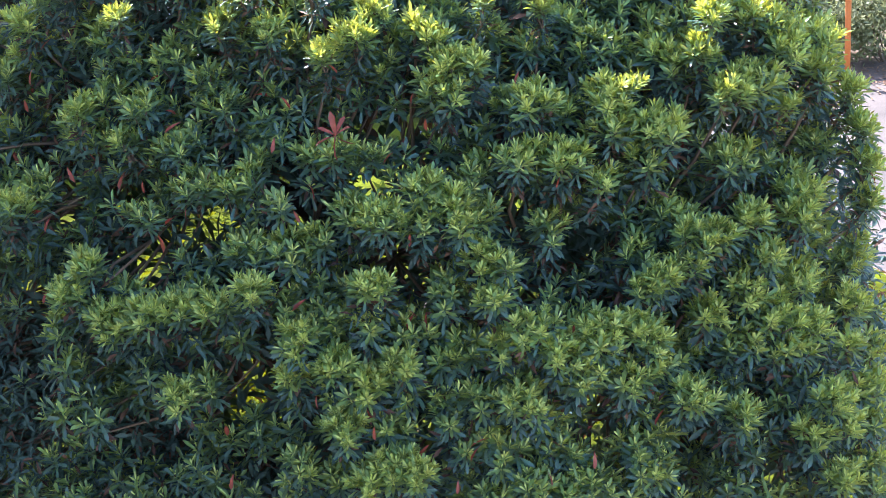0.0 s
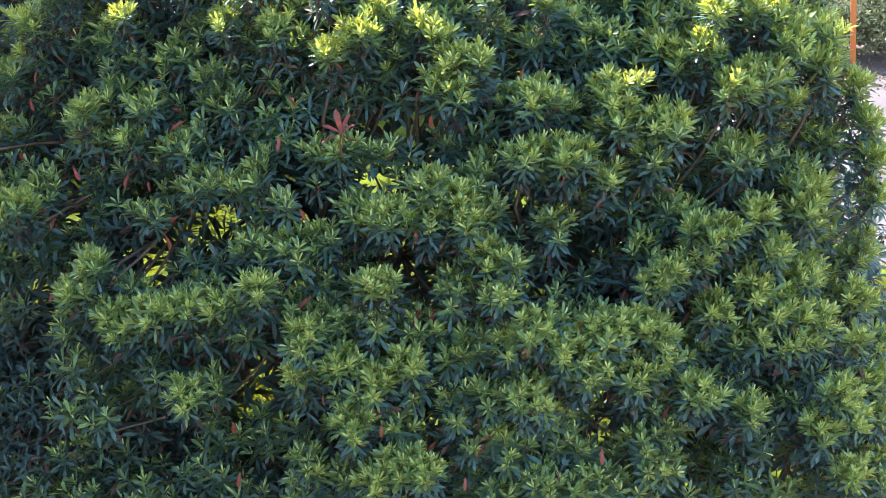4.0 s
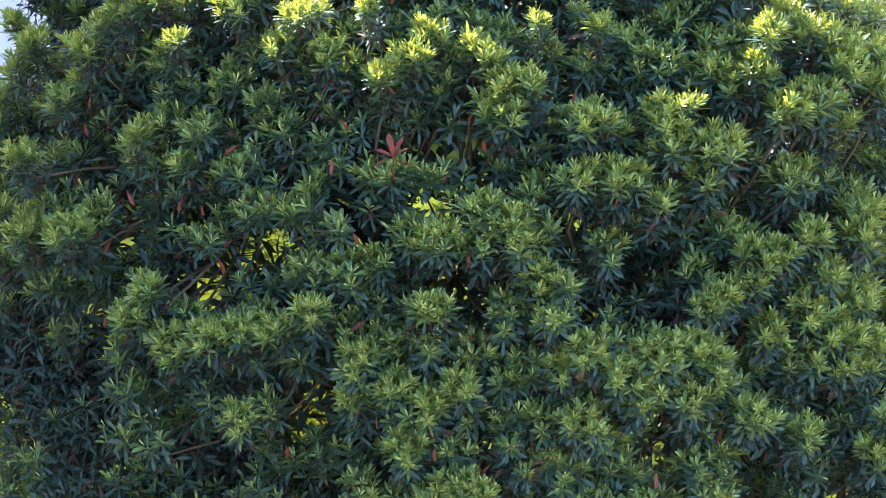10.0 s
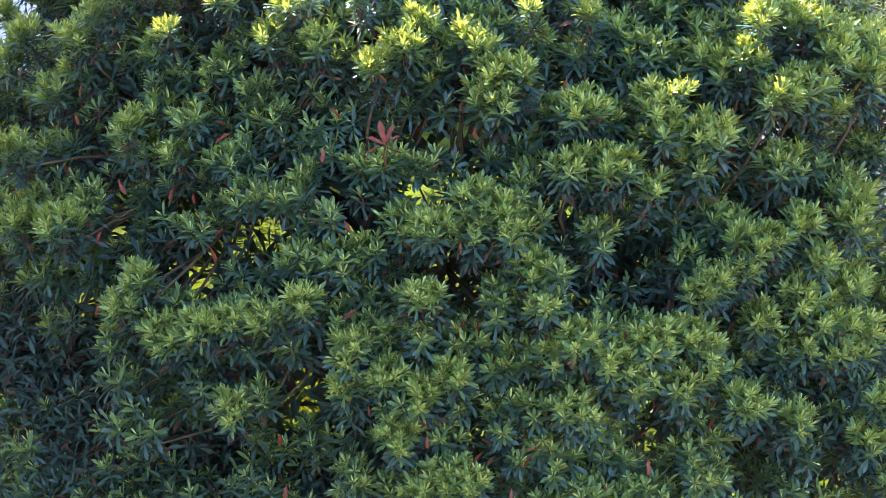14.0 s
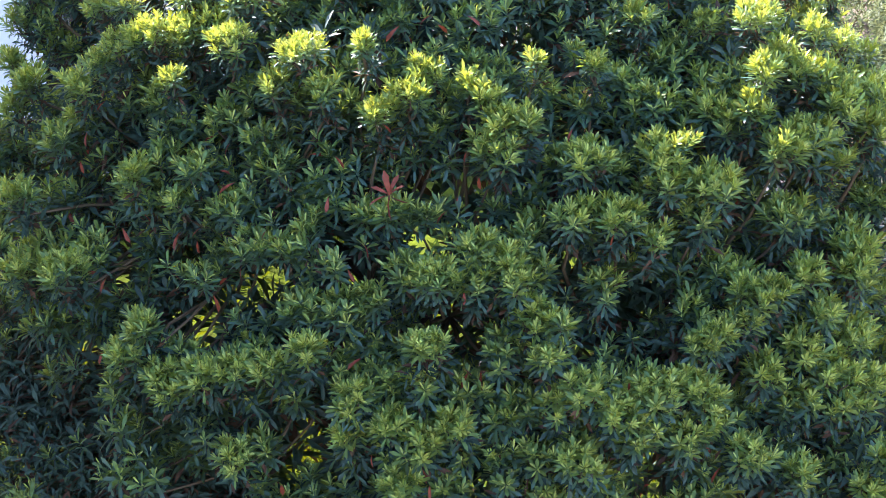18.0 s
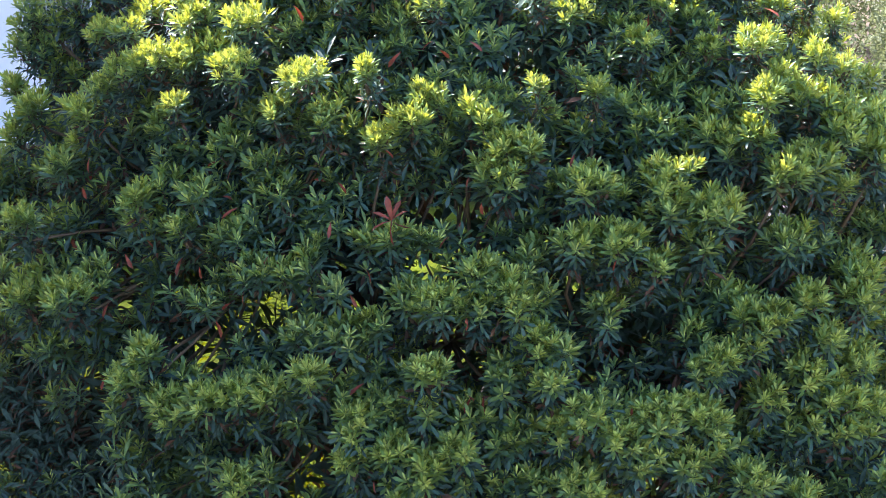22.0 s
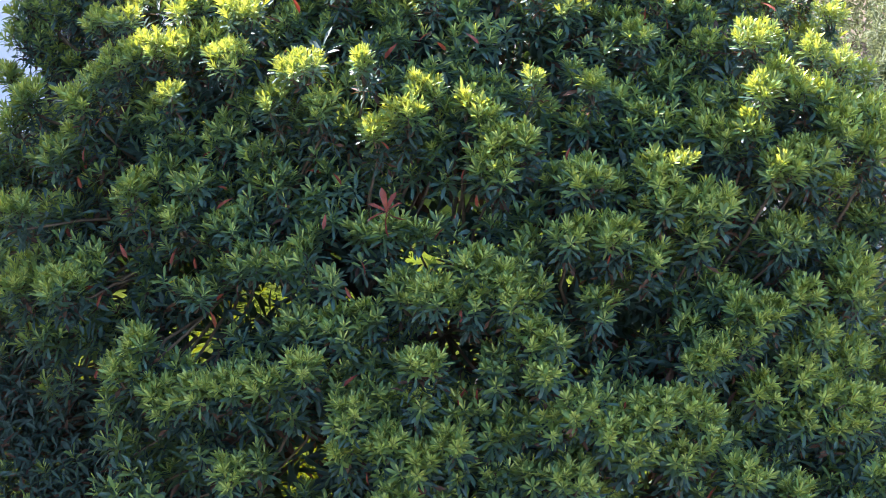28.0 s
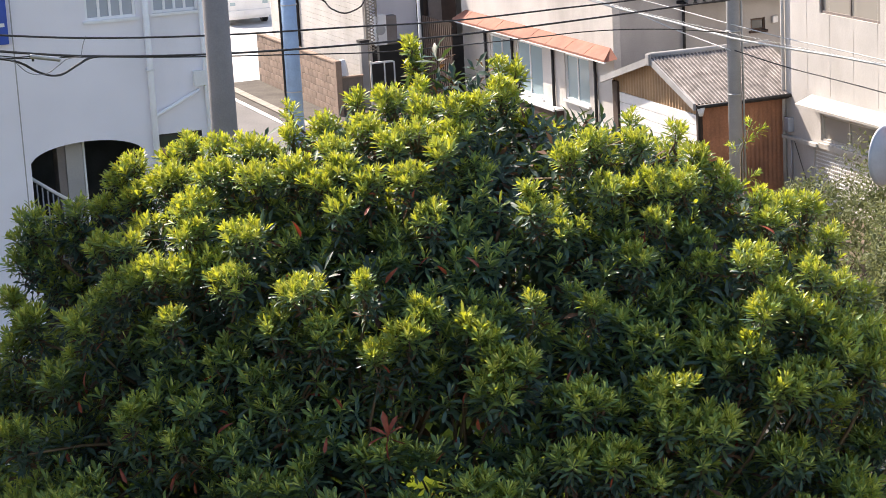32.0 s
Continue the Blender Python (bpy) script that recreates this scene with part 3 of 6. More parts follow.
bough(1.03, 10.38, 6.87, 0.16, 0.07); bough(1.00, 10.33, 6.79, 0.13, 0.07); inner_bough(0.87, 10.76, 6.84, 0.14, 0.08); side_bough(0.79, 10.48, 6.75, 0.11, 0.08)
bough(1.23, 10.33, 6.69, 0.16, 0.11); bough(1.01, 10.29, 6.70, 0.12, 0.08); bough(1.16, 10.32, 6.54, 0.12, 0.08); bough(0.76, 10.21, 6.60, 0.16, 0.09)
side_bough(0.91, 10.46, 6.59, 0.11, 0.05); bough(0.93, 10.25, 6.46, 0.13, 0.06); side_bough(0.67, 10.33, 6.49, 0.14, 0.08); inner_bough(0.81, 10.57, 6.26, 0.15, 0.07)
side_bough(1.46, 10.65, 6.57, 0.14, 0.08); side_bough(1.75, 10.70, 6.54, 0.16, 0.11); bough(1.60, 10.45, 6.48, 0.15, 0.10); side_bough(1.75, 10.65, 6.40, 0.11, 0.08)
inner_bough(1.53, 10.76, 6.24, 0.16, 0.10); side_bough(2.10, 10.91, 6.37, 0.14, 0.11); side_bough(1.93, 10.80, 6.26, 0.16, 0.10); bough(1.95, 10.55, 6.24, 0.14, 0.08)
inner_bough(1.23, 10.63, 6.28, 0.14, 0.09); inner_bough(1.09, 10.64, 6.24, 0.11, 0.08); side_bough(1.26, 10.43, 6.24, 0.12, 0.08); inner_bough(1.06, 10.62, 6.17, 0.13, 0.07)
side_bough(1.37, 10.41, 6.18, 0.13, 0.09); bough(1.41, 10.28, 6.14, 0.15, 0.10); bough(1.52, 10.27, 6.14, 0.11, 0.09); bough(1.67, 10.37, 6.19, 0.12, 0.08)
side_bough(1.77, 10.57, 6.04, 0.14, 0.08); bough(1.94, 10.47, 6.16, 0.14, 0.10); side_bough(2.08, 10.83, 5.90, 0.10, 0.08); side_bough(1.57, 10.46, 5.92, 0.16, 0.10)
bough(1.35, 10.26, 6.01, 0.13, 0.08); bough(1.22, 10.17, 5.98, 0.11, 0.08); side_bough(1.95, 10.71, 5.83, 0.16, 0.10); bough(1.75, 10.37, 5.99, 0.13, 0.08)
side_bough(0.68, 10.26, 6.23, 0.12, 0.09); inner_bough(0.96, 10.52, 5.93, 0.11, 0.07); side_bough(1.11, 10.32, 6.06, 0.11, 0.11); inner_bough(0.85, 10.44, 5.88, 0.11, 0.07)
side_bough(0.39, 10.36, 6.53, 0.14, 0.08); side_bough(0.31, 10.27, 6.48, 0.11, 0.08); bough(0.55, 10.18, 6.61, 0.13, 0.07); inner_bough(0.22, 10.62, 6.60, 0.14, 0.08)
inner_bough(-0.01, 10.58, 6.57, 0.13, 0.07); bough(0.09, 10.16, 6.50, 0.13, 0.10); bough(0.22, 10.10, 6.43, 0.12, 0.09); bough(-0.11, 10.13, 6.38, 0.15, 0.10)
side_bough(-0.24, 10.26, 6.36, 0.13, 0.10); bough(0.06, 10.10, 6.36, 0.13, 0.09); bough(0.27, 10.08, 6.35, 0.13, 0.07); side_bough(0.38, 10.23, 6.34, 0.09, 0.10)
inner_bough(-0.15, 10.46, 6.15, 0.16, 0.06); inner_bough(0.13, 10.40, 6.15, 0.14, 0.05); bough(0.33, 10.09, 6.17, 0.11, 0.09); bough(0.44, 10.05, 6.12, 0.10, 0.07)
side_bough(0.22, 10.21, 6.01, 0.13, 0.08); side_bough(-0.44, 10.42, 6.62, 0.10, 0.08); side_bough(-0.31, 10.35, 6.62, 0.11, 0.08); side_bough(-0.17, 10.37, 6.60, 0.11, 0.08)
inner_bough(-0.73, 10.70, 6.62, 0.13, 0.11); side_bough(-0.67, 10.40, 6.52, 0.13, 0.08); side_bough(-0.58, 10.30, 6.43, 0.12, 0.10); inner_bough(-0.84, 10.74, 6.65, 0.11, 0.10)
side_bough(-0.83, 10.44, 6.45, 0.12, 0.11); side_bough(-1.11, 10.60, 6.63, 0.13, 0.10); inner_bough(-1.29, 10.92, 6.54, 0.11, 0.09); bough(-1.56, 10.69, 6.80, 0.10, 0.08)
side_bough(-1.43, 10.83, 6.83, 0.12, 0.08); side_bough(-1.26, 10.68, 6.81, 0.13, 0.09); side_bough(-1.51, 10.79, 6.64, 0.15, 0.10); side_bough(-1.33, 10.63, 6.66, 0.11, 0.07)
side_bough(-0.91, 10.65, 6.95, 0.12, 0.08); side_bough(-0.84, 10.61, 6.83, 0.13, 0.09); inner_bough(-1.03, 10.88, 6.76, 0.10, 0.08); side_bough(-2.32, 11.96, 6.63, 0.16, 0.09)
side_bough(-1.98, 11.30, 6.83, 0.19, 0.11); inner_bough(-2.31, 11.95, 6.50, 0.14, 0.08); inner_bough(-1.85, 11.78, 6.70, 0.14, 0.09); bough(-2.20, 11.00, 6.64, 0.12, 0.08)
side_bough(-2.06, 11.22, 6.54, 0.15, 0.08); inner_bough(-1.94, 11.51, 6.50, 0.14, 0.12); inner_bough(-2.30, 11.90, 6.22, 0.16, 0.07); side_bough(-2.11, 11.08, 6.31, 0.18, 0.07)
side_bough(-1.81, 10.90, 6.37, 0.14, 0.08); bough(-2.20, 10.94, 6.26, 0.15, 0.08); bough(-1.95, 10.65, 6.34, 0.15, 0.10); side_bough(-1.84, 10.83, 6.32, 0.11, 0.05)
side_bough(-2.17, 11.11, 6.07, 0.17, 0.08); inner_bough(-1.94, 11.26, 5.91, 0.12, 0.08); side_bough(-2.13, 10.99, 5.94, 0.15, 0.08); inner_bough(-2.52, 12.01, 5.60, 0.13, 0.09)
inner_bough(-1.56, 10.97, 6.36, 0.12, 0.08); inner_bough(-1.60, 10.92, 6.21, 0.10, 0.08); side_bough(-1.29, 10.54, 6.30, 0.12, 0.07); inner_bough(-1.56, 10.92, 6.07, 0.14, 0.05)
bough(-1.55, 10.43, 6.09, 0.11, 0.09); side_bough(-1.01, 10.50, 6.46, 0.15, 0.10); inner_bough(-1.17, 10.71, 6.07, 0.11, 0.07); side_bough(-0.75, 10.30, 6.18, 0.14, 0.10)
inner_bough(-0.91, 10.60, 6.03, 0.11, 0.08); side_bough(-0.57, 10.26, 6.20, 0.14, 0.10); side_bough(-0.41, 10.24, 6.23, 0.10, 0.09); inner_bough(-0.31, 10.43, 6.06, 0.13, 0.08)
side_bough(-0.48, 10.27, 6.04, 0.12, 0.07); inner_bough(-0.21, 10.44, 5.93, 0.11, 0.07); inner_bough(-0.63, 10.83, 6.82, 0.08, 0.10); inner_bough(-0.16, 10.72, 6.82, 0.12, 0.08)
inner_bough(0.00, 10.65, 6.76, 0.11, 0.07); inner_bough(-0.38, 10.72, 6.75, 0.08, 0.06); inner_bough(-2.53, 11.23, 5.09, 0.12, 0.11); inner_bough(-2.51, 11.17, 4.90, 0.12, 0.11)
inner_bough(-2.55, 11.07, 4.74, 0.12, 0.11); inner_bough(-2.36, 10.93, 4.71, 0.12, 0.08); inner_bough(-2.31, 10.94, 4.91, 0.12, 0.09); inner_bough(-2.34, 10.92, 5.01, 0.12, 0.10)
inner_bough(-2.38, 11.02, 4.72, 0.12, 0.10); inner_bough(-2.29, 10.93, 4.64, 0.12, 0.08); inner_bough(-2.02, 10.77, 4.73, 0.13, 0.08); inner_bough(-1.80, 10.68, 4.74, 0.12, 0.07)
bough(-1.66, 10.42, 5.96, 0.13, 0.08); side_bough(-1.64, 10.64, 5.78, 0.11, 0.07); side_bough(-1.43, 10.54, 5.91, 0.16, 0.07); side_bough(-1.16, 10.38, 5.94, 0.11, 0.05)
bough(-1.50, 10.38, 5.86, 0.11, 0.07); bough(-1.26, 10.24, 5.91, 0.13, 0.08); bough(-1.11, 10.21, 5.92, 0.11, 0.07); bough(-0.93, 10.19, 5.93, 0.13, 0.07)
side_bough(-0.83, 10.30, 5.86, 0.08, 0.06); bough(-0.75, 10.11, 6.05, 0.11, 0.08); side_bough(-0.64, 10.27, 5.90, 0.13, 0.09); side_bough(-1.01, 10.37, 5.96, 0.11, 0.06)
side_bough(-1.75, 10.65, 5.69, 0.11, 0.07); bough(-1.42, 10.34, 5.78, 0.13, 0.07); side_bough(-1.29, 10.41, 5.74, 0.11, 0.06); side_bough(-1.04, 10.35, 5.74, 0.11, 0.06)
side_bough(-0.83, 10.31, 5.76, 0.11, 0.07); inner_bough(-1.25, 10.44, 5.62, 0.13, 0.07); inner_bough(-1.75, 10.52, 5.53, 0.11, 0.07); inner_bough(-1.57, 10.99, 5.26, 0.15, 0.10)
inner_bough(-1.31, 10.36, 5.56, 0.11, 0.08); bough(-1.14, 10.10, 5.53, 0.12, 0.07); side_bough(-1.00, 10.26, 5.50, 0.09, 0.08); inner_bough(-1.68, 10.52, 5.35, 0.12, 0.08)
inner_bough(-1.63, 10.49, 5.27, 0.13, 0.08); inner_bough(-1.80, 10.50, 5.29, 0.11, 0.08); inner_bough(-1.49, 10.94, 5.15, 0.13, 0.09); inner_bough(-1.43, 10.88, 4.81, 0.12, 0.08)
inner_bough(-1.62, 10.90, 4.73, 0.13, 0.07); inner_bough(-1.36, 10.85, 4.67, 0.14, 0.08); inner_bough(-1.06, 10.76, 4.96, 0.14, 0.11); inner_bough(-1.20, 10.79, 4.79, 0.10, 0.07)
inner_bough(-1.02, 10.69, 4.78, 0.13, 0.08); inner_bough(-2.31, 11.57, 4.47, 0.15, 0.12); inner_bough(-2.38, 11.75, 4.79, 0.13, 0.08); inner_bough(-1.91, 11.16, 4.78, 0.12, 0.07)
bough(-0.55, 10.07, 5.82, 0.13, 0.09); bough(-0.37, 10.05, 5.66, 0.12, 0.08); side_bough(-0.40, 10.18, 5.72, 0.11, 0.08); bough(-0.21, 10.03, 6.06, 0.10, 0.07)
bough(-0.12, 10.01, 6.06, 0.07, 0.06); side_bough(-0.44, 10.23, 5.86, 0.13, 0.10); side_bough(-0.31, 10.21, 5.83, 0.11, 0.08); bough(-0.20, 10.05, 5.87, 0.09, 0.06)
inner_bough(-0.42, 10.54, 5.87, 0.11, 0.07); side_bough(0.01, 10.20, 5.77, 0.15, 0.09); side_bough(-0.19, 10.20, 5.63, 0.15, 0.09); bough(-0.06, 10.04, 5.66, 0.11, 0.08)
bough(-0.22, 10.03, 5.56, 0.14, 0.09); bough(-0.57, 10.07, 5.61, 0.11, 0.07); side_bough(-0.36, 10.14, 5.48, 0.11, 0.07); side_bough(-0.03, 10.17, 5.47, 0.11, 0.08)
side_bough(-0.15, 10.14, 5.30, 0.14, 0.08); bough(-0.34, 9.97, 5.38, 0.13, 0.10); side_bough(-0.58, 10.15, 5.09, 0.13, 0.10); bough(-0.11, 9.99, 5.15, 0.16, 0.10)
bough(-0.22, 9.94, 5.10, 0.14, 0.07); bough(0.00, 9.92, 5.14, 0.11, 0.09); side_bough(-0.62, 10.17, 4.94, 0.11, 0.07); side_bough(-0.39, 10.17, 5.02, 0.11, 0.08)
side_bough(-0.12, 10.08, 4.92, 0.13, 0.07); inner_bough(-0.81, 10.66, 5.00, 0.12, 0.12); side_bough(0.19, 10.15, 5.98, 0.14, 0.10); bough(0.40, 10.02, 5.99, 0.13, 0.07)
inner_bough(0.24, 10.45, 5.72, 0.13, 0.06); inner_bough(0.05, 10.48, 5.77, 0.10, 0.05); side_bough(0.29, 10.18, 5.72, 0.13, 0.07); side_bough(0.17, 10.13, 5.63, 0.11, 0.08)
side_bough(0.28, 10.13, 5.65, 0.12, 0.06); bough(0.44, 10.04, 5.74, 0.12, 0.08); bough(0.58, 10.01, 5.83, 0.16, 0.06); side_bough(0.76, 10.23, 5.74, 0.12, 0.06)
bough(0.69, 10.02, 5.70, 0.16, 0.09); bough(0.85, 10.04, 5.66, 0.14, 0.10); bough(0.91, 10.06, 5.76, 0.16, 0.09); bough(1.08, 10.15, 5.75, 0.14, 0.08)
bough(1.16, 10.11, 5.69, 0.11, 0.08); bough(1.18, 10.16, 5.55, 0.11, 0.10); bough(1.04, 10.11, 5.52, 0.16, 0.09); bough(0.79, 10.06, 5.53, 0.14, 0.08)
side_bough(0.52, 10.19, 5.52, 0.16, 0.09); side_bough(0.66, 10.18, 5.51, 0.11, 0.07); side_bough(1.05, 10.24, 5.37, 0.13, 0.07); side_bough(0.17, 10.16, 5.46, 0.13, 0.08)
side_bough(0.33, 10.12, 5.42, 0.13, 0.10); bough(0.51, 9.99, 5.45, 0.15, 0.09); side_bough(0.16, 10.11, 5.34, 0.12, 0.07); side_bough(0.65, 10.18, 5.28, 0.13, 0.08)
side_bough(0.36, 10.13, 5.23, 0.12, 0.09); side_bough(1.10, 10.19, 5.10, 0.16, 0.10); side_bough(1.22, 10.23, 5.16, 0.12, 0.08); side_bough(1.14, 10.21, 5.29, 0.11, 0.07)
side_bough(0.70, 10.17, 5.12, 0.12, 0.08); side_bough(0.43, 10.12, 5.14, 0.13, 0.10); side_bough(0.23, 10.12, 5.17, 0.11, 0.08); side_bough(1.15, 10.17, 4.97, 0.14, 0.10)
side_bough(0.56, 10.09, 4.96, 0.14, 0.10); inner_bough(0.34, 10.54, 4.81, 0.12, 0.08); side_bough(0.70, 10.12, 4.91, 0.13, 0.08); side_bough(0.86, 10.12, 4.92, 0.16, 0.10)
side_bough(1.06, 10.20, 4.84, 0.14, 0.10); inner_bough(0.19, 10.52, 4.70, 0.12, 0.07); side_bough(0.35, 10.07, 4.90, 0.11, 0.06); bough(1.14, 10.19, 5.93, 0.11, 0.08)
bough(1.45, 10.27, 5.76, 0.11, 0.08); side_bough(1.42, 10.42, 5.58, 0.08, 0.07); side_bough(1.32, 10.37, 5.52, 0.14, 0.07); side_bough(1.59, 10.43, 5.59, 0.12, 0.10)
bough(1.66, 10.36, 5.83, 0.12, 0.10); bough(1.68, 10.34, 5.56, 0.11, 0.07); bough(1.90, 10.48, 5.80, 0.16, 0.08); bough(1.80, 10.36, 5.68, 0.16, 0.08)
bough(1.98, 10.45, 5.60, 0.14, 0.08); bough(1.86, 10.40, 5.50, 0.17, 0.08); side_bough(1.58, 10.38, 5.49, 0.11, 0.07); side_bough(2.11, 10.80, 5.57, 0.12, 0.07)
bough(2.19, 10.46, 5.44, 0.08, 0.05); bough(2.23, 10.68, 5.60, 0.11, 0.10); side_bough(2.25, 10.92, 5.72, 0.12, 0.08); bough(1.35, 10.11, 5.38, 0.14, 0.08)
inner_bough(1.55, 10.35, 5.26, 0.13, 0.10); inner_bough(1.92, 10.55, 5.27, 0.17, 0.08); inner_bough(1.85, 10.48, 5.17, 0.13, 0.08); bough(2.08, 10.31, 5.24, 0.14, 0.10)
side_bough(2.26, 10.59, 5.17, 0.10, 0.09); bough(1.61, 10.19, 5.22, 0.11, 0.07); inner_bough(1.82, 10.45, 5.06, 0.14, 0.09); bough(1.98, 10.29, 5.08, 0.13, 0.09)
bough(2.14, 10.35, 5.10, 0.13, 0.09); inner_bough(1.69, 10.34, 4.97, 0.13, 0.11); inner_bough(1.58, 10.82, 4.89, 0.11, 0.11); inner_bough(1.90, 10.48, 4.87, 0.13, 0.08)
bough(2.13, 10.26, 4.83, 0.13, 0.09); inner_bough(1.59, 10.35, 4.78, 0.13, 0.09); inner_bough(1.77, 10.34, 4.68, 0.13, 0.08); inner_bough(2.02, 10.48, 4.63, 0.14, 0.08)
inner_bough(1.48, 10.71, 4.50, 0.12, 0.07); side_bough(0.78, 10.19, 5.02, 0.10, 0.07); inner_bough(2.24, 10.61, 4.80, 0.10, 0.07); inner_bough(1.45, 10.76, 4.73, 0.10, 0.12)
bough(2.10, 11.04, 6.93, 0.12, 0.08); bough(2.14, 10.92, 6.79, 0.11, 0.08); bough(2.26, 10.91, 6.64, 0.11, 0.08); bough(2.30, 10.82, 6.48, 0.10, 0.09)
bough(2.32, 10.79, 6.29, 0.10, 0.09); bough(2.33, 10.81, 6.09, 0.10, 0.08); side_bough(2.30, 10.96, 5.82, 0.11, 0.09); inner_bough(2.47, 11.28, 5.32, 0.12, 0.11)
side_bough(2.37, 10.78, 5.30, 0.12, 0.09); side_bough(2.35, 10.63, 5.15, 0.11, 0.09); side_bough(2.34, 10.56, 4.98, 0.11, 0.09); side_bough(2.34, 10.59, 4.74, 0.12, 0.10)
side_bough(2.34, 10.51, 4.62, 0.12, 0.07); inner_bough(2.32, 11.13, 5.32, 0.09, 0.12)

# lesser boughs all round, a little further in
for k in range(340):
    a = k * 2.399
    z = 3.5 + 4.3 * ((k * 0.618) % 1.0)
    w, d = reach(z, math.cos(a))
    s = rng.uniform(0.60, 0.76) + (0.08 if z < 6.2 and abs(math.cos(a)) > 0.7 else 0.0)
    p = Vector((HEART.x + w * math.cos(a) * s, HEART.y + d * math.sin(a) * s, z - 0.08))
    if p.y < 12.5 or z < 7.1:
        boughs.append((p, rng.uniform(0.17, 0.27), 0.14, 'old'))

tree = tagged(new("evergreen_tree"), "dense dark green evergreen tree with pale shoots and red old leaves", "tree")
tree.location = (0.1, 12.1, 0)
TREE_AT = Matrix.Translation(tree.location).inverted()
stem = [Vector(p) for p in ((0.1, 12.1, -0.05), (0.12, 12.1, 1.2), (0.02, 12.02, 2.8), (-0.18, 11.8, 4.4), (-0.34, 11.55, 5.6), (-0.38, 11.5, 6.4), (-0.2, 11.7, 7.1), (-0.05, 11.85, 7.8))]
tube("trunk", [TREE_AT @ p for p in stem], [0.24, 0.19, 0.16, 0.14, 0.115, 0.09, 0.05, 0.015], BARK, tree, "dark brown bark", 12)


def on_stem(z):
    for a, b in zip(stem, stem[1:]):
        if a.z <= z <= b.z:
            return a.lerp(b, (z - a.z) / (b.z - a.z))
    return stem[-1]


# main limbs fork off the trunk, boughs off the nearest limb
limbs = []
for k in range(26):
    a = k * 2.399 + 0.4
    z = 4.1 + 3.5 * ((k * 0.618 + 0.2) % 1.0)
    w, d = reach(z)
    root = on_stem(max(3.0, z - rng.uniform(0.5, 1.0)))
    tip = Vector((HEART.x + w * 0.66 * math.cos(a), HEART.y + d * 0.66 * math.sin(a), z))
    points = []
    for i in range(7):
        s = i / 6
        p = root.lerp(tip, s) + Vector((0, 0, 0.22 * math.sin(s * math.pi)))
        p += Vector((rng.uniform(-1, 1), rng.uniform(-1, 1), rng.uniform(-1, 1))) * 0.05 * math.sin(s * math.pi)
        points.append(p)
    limbs.append(points)
    tube("limb", [TREE_AT @ p for p in points], [0.05, 0.044, 0.038, 0.032, 0.026, 0.02, 0.012], BARK, tree, sides=6)

whorls, dull_whorls, reds = [], [], []
twig_bm = bmesh.new()
CROWDING = {'vigorous': 0.0025, 'plain': 0.0034, 'shaded': 0.0052, 'old': 0.0085}


def shape_for(vigour, rad):
    if vigour == 'vigorous' and (rad < 0.75 or rng.random() < 0.5):
        return rng.randrange(len(SHAPES))
    if vigour == 'shaded':
        return len(SHAPES) + len(LEAFY) + rng.randrange(len(SPARSE))
    if vigour == 'plain' and rng.random() < 0.16:
        return rng.randrange(len(SHAPES))
    return len(SHAPES) + rng.randrange(len(LEAFY))


